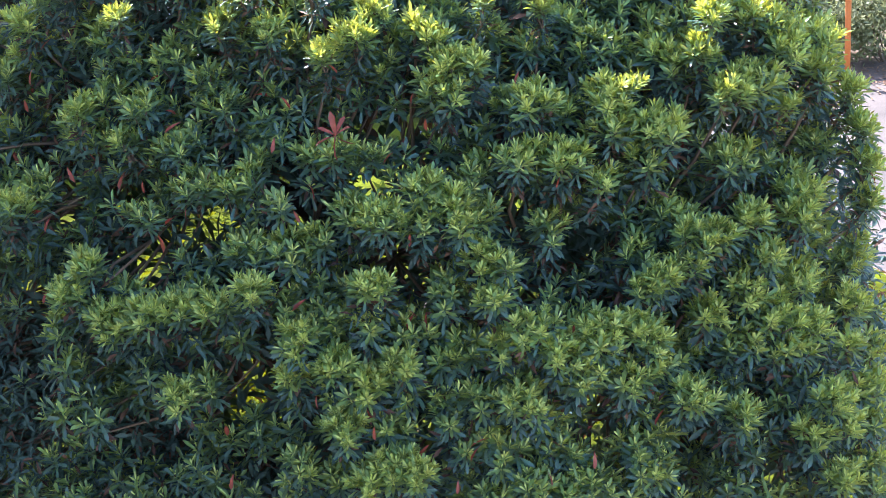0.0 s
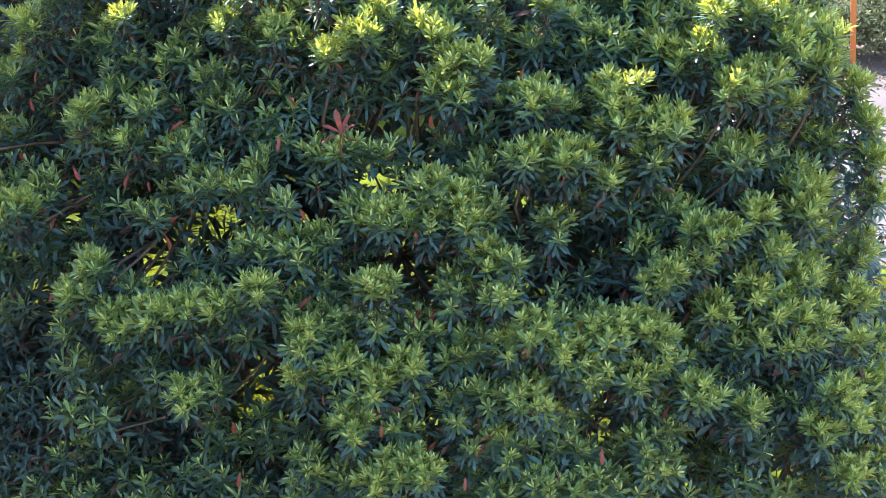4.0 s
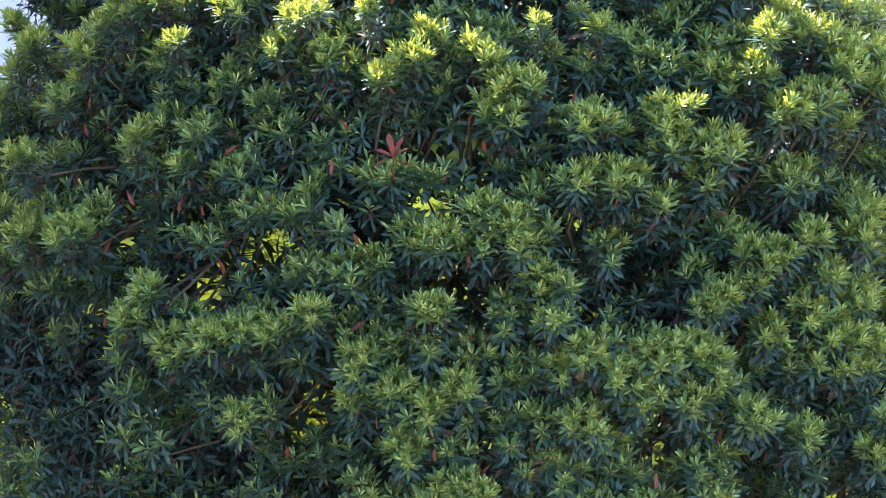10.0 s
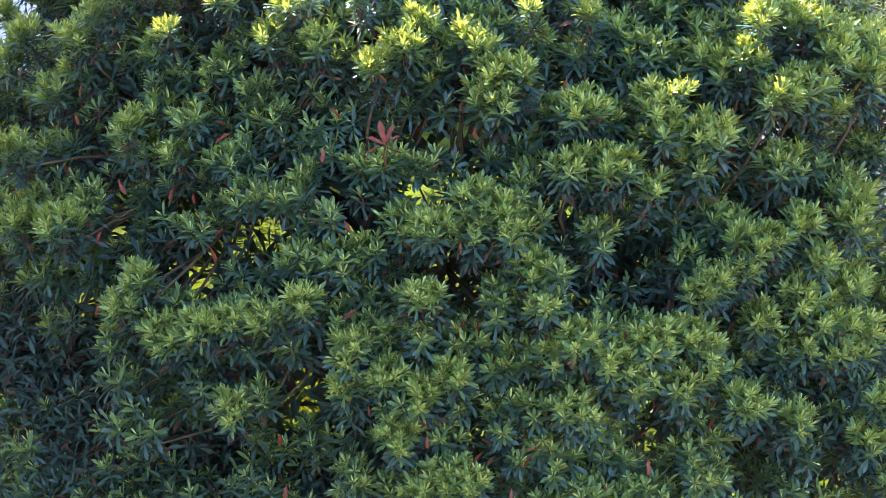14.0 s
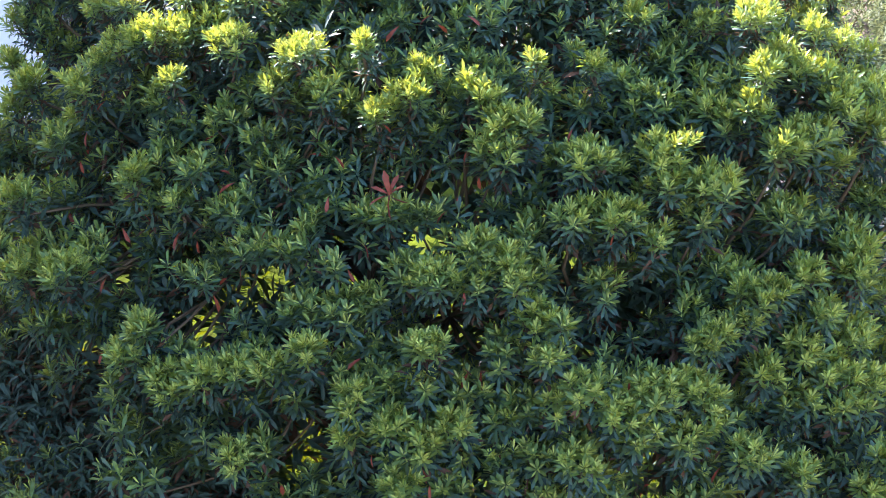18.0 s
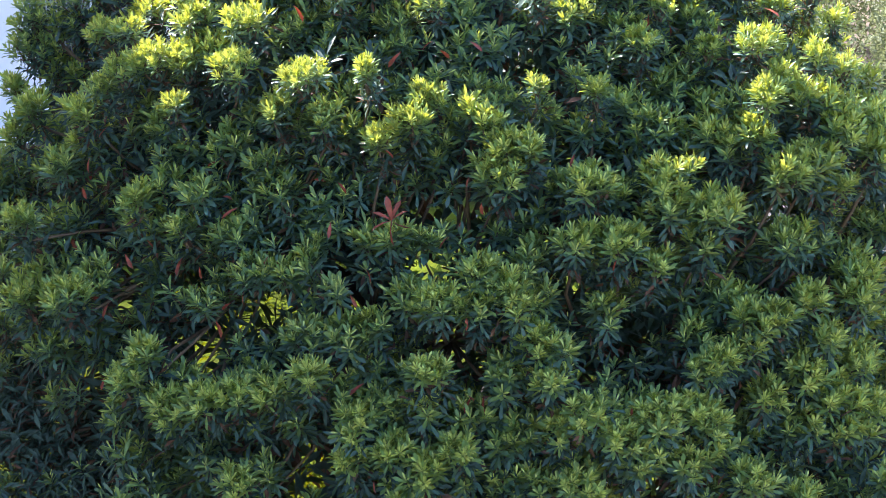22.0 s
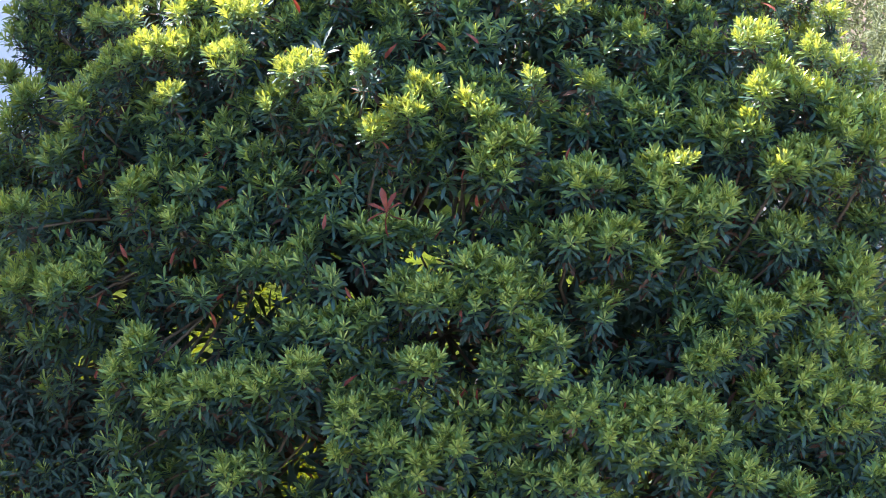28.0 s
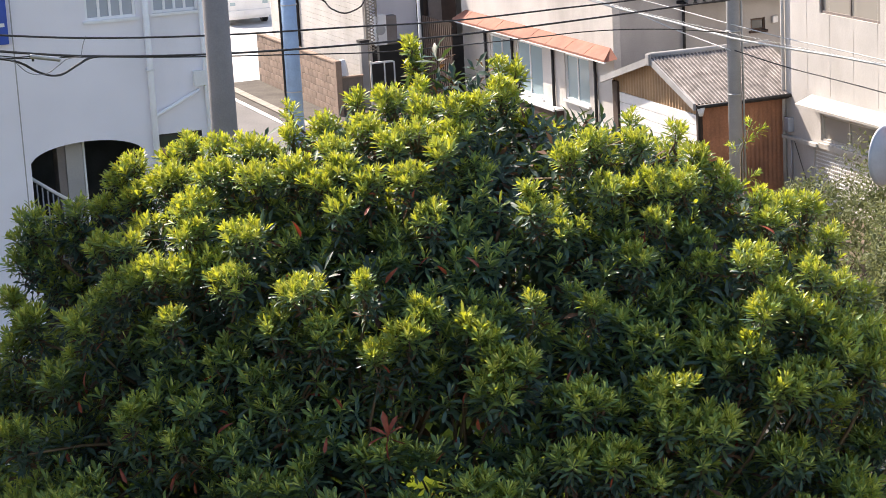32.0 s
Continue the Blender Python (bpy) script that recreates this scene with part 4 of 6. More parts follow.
for at, wide, high, vigour in boughs:
    away = Vector(((at.x - HEART.x) / 2.85, (at.y - HEART.y) / 1.95, 0.0))
    away = away.normalized() if away.length > 0.05 else Vector((0, -1, 0))
    away *= 0.62 if at.z < 6.0 else 0.42
    half_wide, half_high = max(0.03, wide - 0.05), max(0.03, high - 0.02)
    deep = 0.75 * half_wide + 0.02
    foot = at - away * 0.12 - Vector((0, 0, high + 0.05))
    root = min((p for points in limbs for p in points[2:]), key=lambda p: (p - foot).length + 0.6 * max(0.0, p.z - foot.z))
    root = foot + (root - foot) * min(1.0, 0.55 / max(0.01, (root - foot).length))
    mid = root.lerp(foot, 0.5) + Vector((rng.uniform(-.06, .06), rng.uniform(-.06, .06), rng.uniform(-0.08, 0.05)))
    tube_into(twig_bm, [TREE_AT @ q for q in (root, mid, foot, at - Vector((0, 0, high * 0.6)))], [0.011, 0.009, 0.007, 0.005], 4)
    n = max(3, int(math.pi * wide * high / CROWDING[vigour] * (1.25 if at.z > 7.2 else 1.0)))
    spin0 = rng.uniform(0, 6.28)
    for k in range(n):
        rad = math.sqrt((k + 0.5) / n)
        ang = k * 2.399 + spin0 + rng.uniform(-0.4, 0.4)
        side = Vector((math.cos(ang), math.sin(ang), 0))
        front = max(0.0, side.dot(away)) * rad
        p = at + Vector((side.x * half_wide * rad, side.y * deep * rad, half_high * (0.75 * math.sqrt(1 - rad * rad) - 0.55 - 1.1 * front) + rng.uniform(-0.022, 0.022)))
        way = (Vector((0, 0, 1.0)) + side * rad * 0.6 + away * ((0.7 if at.z < 6.3 else 0.45) + 0.6 * front) + Vector((rng.uniform(-.2, .2), rng.uniform(-.2, .2), 0))).normalized()
        size = rng.uniform(0.74, 1.0) * (0.76 if at.z > 7.2 else 1.0)
        if open_place(p, 0.06) and rng.random() < 0.9:
            continue
        if vigour == 'old':
            dull_whorls.append((rng.randrange(len(DULL)), Matrix.Translation(p) @ turned_to(way, rng.uniform(0, 6.28)) @ Matrix.Scale(size * 1.05, 4)))
            continue
        whorls.append((shape_for(vigour, rad), Matrix.Translation(p) @ turned_to(way, rng.uniform(0, 6.28)) @ Matrix.Scale(size, 4)))
        if k % 2 == 0:
            low = at - Vector((0, 0, high * 0.9 + 0.05))
            tube_into(twig_bm, [TREE_AT @ low, TREE_AT @ (low.lerp(p, 0.6) - way * 0.05), TREE_AT @ (p - way * 0.01)], [0.006, 0.005, 0.004], 3)
        # older leaves further down the same shoot, spreading or hanging
        if rng.random() < 0.75:
            p2 = p - way * rng.uniform(0.08, 0.17) + Vector((rng.uniform(-.03, .03), rng.uniform(-.03, .03), 0))
            dull_whorls.append((rng.randrange(len(DULL)), Matrix.Translation(p2) @ turned_to((way + Vector((0, 0, -0.3))).normalized(), rng.uniform(0, 6.28)) @ Matrix.Scale(size, 4)))
        if k % 3 == 0:
            p3 = p - away.normalized() * rng.uniform(0.10, 0.38) - Vector((0, 0, rng.uniform(0.0, 0.16)))
            dull_whorls.append((rng.randrange(len(DULL)), Matrix.Translation(p3) @ turned_to(way, rng.uniform(0, 6.28)) @ Matrix.Scale(1.2, 4)))
        if rng.random() < 0.012:
            reds.append((p - way * 0.05 + side * 0.02, side))
# smaller shoots fill the crown's face between the bough ends
for k in range(2300):
    a = math.pi * 1.5 + rng.uniform(-1.12, 1.05)
    z = rng.uniform(4.0, 7.75)
    w, d = reach(z)
    s = rng.uniform(0.82, 0.94)
    p = Vector((HEART.x + w * s * math.cos(a), HEART.y + d * s * math.sin(a), z - 0.05))
    if open_place(p, 0.07) or hollow_place(p):
        continue
    way = Vector((math.cos(a) * 0.5 + rng.uniform(-.25, .25), math.sin(a) * 0.5 + rng.uniform(-.2, .2), 1.0)).normalized()
    kind = len(SHAPES) + rng.randrange(len(LEAFY)) if rng.random() < 0.4 else len(SHAPES) + len(LEAFY) + rng.randrange(len(SPARSE))
    whorls.append((kind, Matrix.Translation(p) @ turned_to(way, rng.uniform(0, 6.28)) @ Matrix.Scale(rng.uniform(0.72, 1.0), 4)))
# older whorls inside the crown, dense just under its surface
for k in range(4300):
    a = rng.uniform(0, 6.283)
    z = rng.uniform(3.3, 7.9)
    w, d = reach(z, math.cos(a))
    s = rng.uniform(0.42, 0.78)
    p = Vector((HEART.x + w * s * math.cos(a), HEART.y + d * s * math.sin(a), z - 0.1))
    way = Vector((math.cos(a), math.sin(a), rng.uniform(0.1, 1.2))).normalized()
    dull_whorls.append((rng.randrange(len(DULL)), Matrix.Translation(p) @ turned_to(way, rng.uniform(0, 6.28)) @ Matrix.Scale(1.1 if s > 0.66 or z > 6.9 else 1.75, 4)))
    if rng.random() < 0.02:
        reds.append((p, way))
for k in range(1500):
    a = rng.uniform(math.pi * 0.75, math.pi * 1.35) if k % 3 else rng.uniform(-0.9, 0.5)
    z = rng.uniform(3.4, 6.6)
    w, d = reach(z, math.cos(a))
    s = rng.uniform(0.30, 0.66)
    p = Vector((HEART.x + w * s * math.cos(a), HEART.y + d * s * math.sin(a), z - 0.1))
    way = Vector((math.cos(a), math.sin(a), rng.uniform(0.1, 1.2))).normalized()
    dull_whorls.append((rng.randrange(len(DULL)), Matrix.Translation(p) @ turned_to(way, rng.uniform(0, 6.28)) @ Matrix.Scale(1.75, 4)))
for k in range(1500):
    right = k % 5 < 2
    a = rng.uniform(-0.95, 0.25) if right else rng.uniform(2.7, 4.0)
    z = rng.uniform(4.4, 6.4) if right else rng.uniform(3.3, 7.3)
    w, d = reach(z, 0.0 if right or z > 5.7 else math.cos(a))
    s = rng.uniform(0.66, 0.84 if z > 5.7 else 0.94) if right else rng.uniform(0.70, 0.92) if z > 5.7 else rng.uniform(0.52, 0.82)
    p = Vector((HEART.x + w * s * math.cos(a), HEART.y + d * s * math.sin(a), z - 0.1))
    way = Vector((math.cos(a) * 0.5, math.sin(a) * 0.5, 1.0)).normalized()
    dull_whorls.append((rng.randrange(len(DULL)), Matrix.Translation(p) @ turned_to(way, rng.uniform(0, 6.28)) @ Matrix.Scale(1.25, 4)))
for k in range(800):
    a = rng.uniform(0, 6.283)
    z = rng.uniform(6.9, 8.0)
    w, d = reach(z)
    s = rng.uniform(0.25, 0.85)
    p = Vector((HEART.x + w * s * math.cos(a), HEART.y + d * s * math.sin(a), z - 0.12))
    way = Vector((math.cos(a) * 0.6, math.sin(a) * 0.6, 1.0)).normalized()
    dull_whorls.append((rng.randrange(len(DULL)), Matrix.Translation(p) @ turned_to(way, rng.uniform(0, 6.28)) @ Matrix.Scale(1.2, 4)))
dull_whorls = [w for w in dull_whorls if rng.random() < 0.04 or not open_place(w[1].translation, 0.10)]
# a thin stray shoot that stands clear of the crown
stray = [Vector(q) for q in ((1.50, 11.5, 7.42), (1.56, 11.55, 7.58), (1.57, 11.6, 7.74), (1.62, 11.62, 7.88))]
tube_into(twig_bm, [TREE_AT @ q for q in stray], [0.007, 0.006, 0.004, 0.003], 4)
for q, lean in ((stray[3], (-0.3, 0, 1)), (stray[2] + Vector((0.03, 0, 0.06)), (0.8, 0, 0.7)), (stray[2] + Vector((-0.04, 0, 0.03)), (-0.7, 0, 0.7)), (stray[1] + Vector((0.06, 0, 0.05)), (0.9, 0, 0.5)), (stray[3] + Vector((0.05, 0, -0.03)), (0.8, 0, 0.6))):
    whorls.append((rng.randrange(len(SHAPES)), Matrix.Translation(q) @ turned_to(Vector(lean).normalized(), rng.uniform(0, 6.28)) @ Matrix.Scale(0.55, 4)))
part("twig_mass", twig_bm, TWIG, tree, "thin brown shoots")["kind"] = "stuff"

whorls.sort(key=lambda w: w[1].translation.y)
near, rest = whorls[:300], whorls[300:]
ALL_SHAPES = SHAPES + LEAFY + SPARSE
ROSETTES = [leaf_mesh("leaf_rosette", v, f, s, [LEAF, YOUNG, HALF_GROWN]) for v, f, s in ALL_SHAPES]
for k, m in near:
    ob = new("leaf_rosette", ROSETTES[k])
    ob.parent = tree
    ob.matrix_local = TREE_AT @ m
crown = new("crown", joined("crown", [(k, TREE_AT @ m) for k, m in rest], ALL_SHAPES, [LEAF, YOUNG, HALF_GROWN]))
crown.parent = tree
tagged(crown, "dark green leaf whorls with pale green tips", kind="stuff")
inner = new("inner_foliage", joined("inner_foliage", [(k, TREE_AT @ m) for k, m in dull_whorls], DULL, [OLD_SHADED_LEAF, BROWN_LEAF]))
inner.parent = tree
tagged(inner, "older leaves inside the crown, shade put into their dark green", kind="stuff")
v, f = leaf_shape(0.11, 0.03, 0.0, 0.03, 0.2)
red_me = leaf_mesh("red_leaf", v, f, [0] * len(f), [RED_LEAF])
# one withered red whorl on a bare shoot end
tube("shoot", [TREE_AT @ Vector(q) for q in ((-0.33, 11.0, 6.45), (-0.32, 10.5, 6.62), (-0.305, 10.16, 6.775))], [0.010, 0.007, 0.004], TWIG, tree, "bare brown shoot", 6)
for k, (turn, lift) in enumerate(((0.5, -45), (1.2, -20), (1.75, -50), (2.6, -25), (3.4, -10), (4.5, 10), (5.6, 5))):
    ob = new("red_leaf", red_me)
    ob.parent = tree
    ob.matrix_local = TREE_AT @ Matrix.Translation((-0.305, 10.16, 6.775)) @ Matrix.Rotation(radians(50), 4, 'X') @ Matrix.Rotation(turn, 4, 'Z') @ Matrix.Rotation(radians(lift), 4, 'Y') @ Matrix.Rotation(radians(25 * (k - 2)), 4, 'X') @ Matrix.Scale(0.85 + 0.12 * (k % 3), 4)
    ob["label"] = "red withering leaf"


def hung_red(x, y, z):
    reds.insert(0, (Vector((x, y, z)), None))


hung_red(-1.08, 10.69, 6.92); hung_red(-1.13, 10.60, 6.81); hung_red(-1.06, 10.59, 6.75); hung_red(-1.36, 10.62, 6.50); hung_red(-1.27, 10.56, 6.47); hung_red(-0.91, 10.41, 6.56)
hung_red(-0.88, 10.44, 6.51); hung_red(-1.66, 10.78, 6.49); hung_red(-1.42, 10.58, 6.31); hung_red(-1.74, 10.62, 6.29); hung_red(-1.79, 10.65, 6.31); hung_red(-1.11, 10.34, 6.35)
hung_red(-0.60, 10.33, 6.73); hung_red(0.12, 10.25, 6.81); hung_red(0.58, 10.45, 6.96); hung_red(1.11, 10.31, 6.76); hung_red(-0.56, 10.46, 6.89); hung_red(-0.69, 10.55, 6.88)
hung_red(0.07, 10.39, 6.90); hung_red(-0.32, 10.34, 7.07); hung_red(0.02, 10.31, 6.70); hung_red(-0.04, 10.29, 6.64); hung_red(-0.53, 10.27, 6.38); hung_red(-1.20, 10.41, 6.24)
hung_red(-0.45, 10.28, 6.51); hung_red(-1.86, 10.94, 6.80); hung_red(-1.82, 11.01, 6.93); hung_red(-1.69, 10.88, 7.12); hung_red(-0.06, 10.68, 7.50); hung_red(-0.03, 10.64, 7.46)
hung_red(0.11, 10.67, 7.49); hung_red(-0.22, 10.66, 7.46); hung_red(0.74, 10.55, 7.29); hung_red(0.02, 10.17, 5.86); hung_red(0.08, 10.17, 5.85); hung_red(-0.47, 10.02, 5.52)
hung_red(-0.60, 10.06, 5.51); hung_red(-0.93, 10.17, 5.32); hung_red(-0.91, 10.14, 5.07); hung_red(0.19, 9.96, 5.06); hung_red(0.31, 10.00, 5.22); hung_red(0.35, 10.01, 5.25)
hung_red(0.65, 10.01, 5.22); hung_red(0.86, 10.04, 5.27); hung_red(0.86, 10.03, 5.14); hung_red(1.22, 10.15, 5.29); hung_red(-0.20, 9.98, 5.36); hung_red(-1.80, 10.62, 5.90)
hung_red(0.06, 10.02, 5.23); hung_red(-0.49, 10.18, 5.96); hung_red(-0.01, 10.11, 5.90); hung_red(0.08, 10.11, 5.89); hung_red(0.78, 10.05, 5.81); hung_red(0.63, 9.99, 5.06)
hung_red(-1.05, 10.40, 6.38); hung_red(-1.24, 10.57, 6.54); hung_red(-1.68, 10.78, 6.46); hung_red(-0.35, 10.90, 7.78); hung_red(-0.73, 10.89, 7.67); hung_red(-0.12, 10.89, 7.79)
hung_red(-0.34, 10.85, 7.73); hung_red(1.57, 11.00, 7.49)
for p, side in reds[:160]:
    ob = new("red_leaf", red_me)
    ob.parent = tree
    ob.matrix_local = TREE_AT @ Matrix.Translation(p) @ Matrix.Rotation(rng.uniform(0, 6.28), 4, 'Z') @ Matrix.Rotation(rng.uniform(0.1, 1.3), 4, 'Y') @ Matrix.Rotation(rng.uniform(-0.8, 0.8), 4, 'X') @ Matrix.Scale(rng.uniform(0.55, 0.9), 4)
    ob["label"] = "red withering leaf"


# ---- low plants ----
def leaf_heap(name, label, category, mat, centre, reach, count, size, seed, tuft=0.5, wood=True):
    """A low shrub or patch of weeds: many small leaves in an uneven heap."""
    g = random.Random(seed)
    lumps = [(Vector((g.uniform(-1, 1) * reach[0] * 0.75, g.uniform(-1, 1) * reach[1] * 0.75, g.uniform(0.25, 0.75) * reach[2])), g.uniform(0.25, 0.55) * min(reach[0], reach[1], 1.6)) for _ in range(14)]
    V, F, n = [], [], 0
    lv, lf = leaf_shape(1.0, 0.42, 0.0, 0.25, 0.2)
    for k in range(count):
        c, r = lumps[k % 14]
        way = Vector((g.gauss(0, 1), g.gauss(0, 1), g.gauss(0.25, 0.9))).normalized()
        p = c + way * r * g.uniform(0.55, 1.05)
        p.z = max(0.03, p.z)
        m = Matrix.Translation(p) @ turned_to(way, g.uniform(0, 6.28)) @ Matrix.Rotation(g.uniform(-1.3, 0.4), 4, 'Y') @ Matrix.Scale(size * g.uniform(0.6, 1.3), 4)
        a = np.array(m)
        V.append(lv @ a[:3, :3].T + a[:3, 3])
        F += [tuple(i + n for i in q) for q in lf]
        n += len(lv)
    root = tagged(new(name), label, category)
    root.location = centre
    ob = new("foliage", leaf_mesh("foliage", np.concatenate(V), F, [0] * len(F), [mat]))
    ob.parent = root
    tagged(ob, kind="stuff")
    if wood:
        for k in range(7):
            c, r = lumps[k]
            tube("stem", [(c.x * 0.3, c.y * 0.3, -0.02), (c.x * 0.6, c.y * 0.6, c.z * 0.6), tuple(c)], [0.02, 0.014, 0.008], TWIG, root, sides=5)
    return root


for k, (x, y, rx, ry, rz) in enumerate(((-2.2, 18.5, 1.6, 1.4, 1.0), (0.2, 20.5, 1.7, 1.5, 1.0), (-1.0, 24.0, 1.9, 1.6, 1.1), (1.6, 24.5, 1.5, 1.5, 0.9), (-3.6, 22.5, 1.6, 1.6, 1.1), (1.6, 17.6, 1.2, 1.2, 0.7), (-2.4, 28.0, 1.9, 1.6, 0.7), (-1.9, 22.3, 1.2, 1.2, 0.6))):
    leaf_heap("weed_patch", "sunlit yellow-green weeds growing on open soil behind the tree", "weeds", WEED, (x, y, 0), (rx, ry, rz), 1700, 0.10, 30 + k, wood=False)
for k, (x, y, rx, ry, rz) in enumerate(((7.7, 33.9, 1.2, 0.9, 1.5), (6.5, 34.2, 1.0, 0.9, 1.4), (8.9, 34.8, 1.2, 1.1, 1.7), (6.3, 36.5, 1.5, 1.3, 1.7), (8.6, 37.5, 1.6, 1.4, 1.8), (7.0, 40.0, 1.3, 1.5, 1.7), (8.7, 41.5, 1.2, 1.3, 2.0))):
    leaf_heap("shrub", "grey-green straggly shrub in glaring sun beside the street", "shrub", SHRUB, (x, y, 0), (rx, ry, rz), 4200, 0.09, 60 + k)

# ---- traffic mirror on its orange post ----
mirror = tagged(new("traffic_mirror"), "round convex traffic mirror seen from behind on an orange post", "traffic mirror")
mirror.location = (6.74, 32.75, 0)
tube("post", [(0, 0, -0.05), (0, 0, 4.0)], 0.045, ORANGE, mirror, "orange painted steel post", 16)
bm = bmesh.new()
FACE = Matrix.Translation((-0.20, 0.04, 3.46)) @ Matrix.Rotation(radians(58), 4, 'Z') @ Matrix.Rotation(radians(-90), 4, 'X') @ Matrix.Rotation(radians(8), 4, 'Y')
rings = []
for rad, h in ((0.06, -0.11), (0.2, -0.1), (0.33, -0.065), (0.41, -0.02), (0.44, 0.0), (0.44, 0.03), (0.43, 0.035)):
    rings.append([bm.verts.new(FACE @ Vector((math.cos(a) * rad, math.sin(a) * rad, h))) for a in (2 * math.pi * k / 36 for k in range(36))])
for a, b in zip(rings, rings[1:]):
    for k in range(36):
        bm.faces.new((a[k], a[(k + 1) % 36], b[(k + 1) % 36], b[k])).smooth = True
bm.faces.new(rings[0])
part("mirror_back", bm, MIRROR_BACK, mirror, "grey steel back shell")
bm = bmesh.new()
rings = []
for rad, h in ((0.425, 0.036), (0.3, 0.075), (0.15, 0.095), (0.02, 0.10)):
    rings.append([bm.verts.new(FACE @ Vector((math.cos(a) * rad, math.sin(a) * rad, h))) for a in (2 * math.pi * k / 36 for k in range(36))])
for a, b in zip(rings, rings[1:]):
    for k in range(36):
        bm.faces.new((a[k], a[(k + 1) % 36], b[(k + 1) % 36], b[k])).smooth = True
bm.faces.new(rings[-1])
part("mirror_face", bm, MIRROR_GLASS, mirror, "convex mirror")
tube("bracket", [(0, 0, 3.46), (-0.1, 0.0, 3.46), (-0.2, 0.02, 3.46)], 0.022, GALV, mirror)
tube("bracket", [(0, 0, 3.3), (-0.1, 0.0, 3.34), (-0.2, 0.02, 3.4)], 0.016, GALV, mirror)


# ---- house parts ----
def wall_with_holes(name, p0, p1, z0, z1, holes, q, depth, mat, parent, label=""):
    """A straight wall along p with rectangular holes (p0, p1, z0, z1), in blocks round them."""
    xs = sorted({p0, p1, *[h[0] for h in holes], *[h[1] for h in holes]})
    zs = sorted({z0, z1, *[h[2] for h in holes], *[h[3] for h in holes]})
    bm = bmesh.new()
    for a, b in zip(xs, xs[1:]):
        for c, d in zip(zs, zs[1:]):
            if not any(h[0] <= a and b <= h[1] and h[2] <= c and d <= h[3] for h in holes):
                box_into(bm, (a, q, c), (b, q + depth, d))
    bmesh.ops.remove_doubles(bm, verts=bm.verts, dist=0.0005)
    seen = {}
    for f in bm.faces:
        seen.setdefault(tuple(round(c, 3) for c in f.calc_center_median()), []).append(f)
    bmesh.ops.delete(bm, geom=[f for fs in seen.values() if len(fs) > 1 for f in fs], context='FACES_ONLY')
    return part(name, bm, mat, parent, label)


SIDE = Matrix(((0, 1, 0, 0), (-1, 0, 0, 0), (0, 0, 1, 0), (0, 0, 0, 1)))   # a wall that runs away from the viewer, outside to -p


def side_wall(name, q0, q1, z0, z1, holes, p, depth, mat, parent, label=""):
    """The same along q, its outer face at p towards -p. Holes as (q0, q1, z0, z1)."""
    ob = wall_with_holes(name, -q1, -q0, z0, z1, [(-h[1], -h[0], h[2], h[3]) for h in holes], p, depth, mat, parent, label)
    ob.data.transform(Matrix(((0, 1, 0, 0), (-1, 0, 0, 0), (0, 0, 1, 0), (0, 0, 0, 1))))
    return ob


def window_front(parent, a, b, c, d, q, glass, frame_mat, panes=2, w=0.045, sill=True, label=""):
    """A framed window in a wall that faces -q: frame bars, panes, sill."""
    win = box("window", (a, q + 0.1, c), (b, q + 0.12, d), INTERIOR_SHADE, parent, label, 0)
    for lo, hi in (((a, c), (a + w, d)), ((b - w, c), (b, d)), ((a + w, c), (b - w, c + w)), ((a + w, d - w), (b - w, d))):
        box("frame", (lo[0], q + 0.03, lo[1]), (hi[0], q + 0.09, hi[1]), frame_mat, win, bevel=0.004)
    step = (b - a - 2 * w) / panes
    for k in range(panes):
        x = a + w + k * step
        box("pane", (x + 0.004, q + 0.05 + 0.012 * (k % 2), c + w), (x + step - 0.004, q + 0.056 + 0.012 * (k % 2), d - w), glass, win, bevel=0)
        if k:
            box("mullion", (x - w / 2, q + 0.025, c + w), (x + w / 2, q + 0.048, d - w), frame_mat, win, bevel=0.004)
    if sill:
        box("sill", (a - 0.05, q - 0.05, c - 0.05), (b + 0.05, q + 0.03, c), frame_mat, win, bevel=0.006)
    return win


def window_side(parent, a, b, c, d, p, glass, frame_mat, panes=2, w=0.05, sill=True, label=""):
    """A framed window in a wall that faces -p, from a to b along q."""
    win = box("window", (p + 0.1, a, c), (p + 0.12, b, d), INTERIOR_SHADE, parent, label, 0)
    for lo, hi in (((a, c), (a + w, d)), ((b - w, c), (b, d)), ((a + w, c), (b - w, c + w)), ((a + w, d - w), (b - w, d))):
        box("frame", (p + 0.03, lo[0], lo[1]), (p + 0.09, hi[0], hi[1]), frame_mat, win, bevel=0.004)
    step = (b - a - 2 * w) / panes
    for k in range(panes):
        y = a + w + k * step
        box("pane", (p + 0.05 + 0.012 * (k % 2), y + 0.004, c + w), (p + 0.056 + 0.012 * (k % 2), y + step - 0.004, d - w), glass, win, bevel=0)
        if k:
            box("mullion", (p + 0.025, y - w / 2, c + w), (p + 0.048, y + w / 2, d - w), frame_mat, win, bevel=0.004)
    if sill:
        box("sill", (p - 0.06, a - 0.05, c - 0.05), (p + 0.03, b + 0.05, c), frame_mat, win, bevel=0.006)
    return win


# ---- white building with the arch ----
white = thing("white_building", 9.47, 37.2, 0, "white rendered building with an arched porch and white window frames", "building")
A0, A1, SPRING, CROWN = -3.09, -1.15, 3.2, 3.53
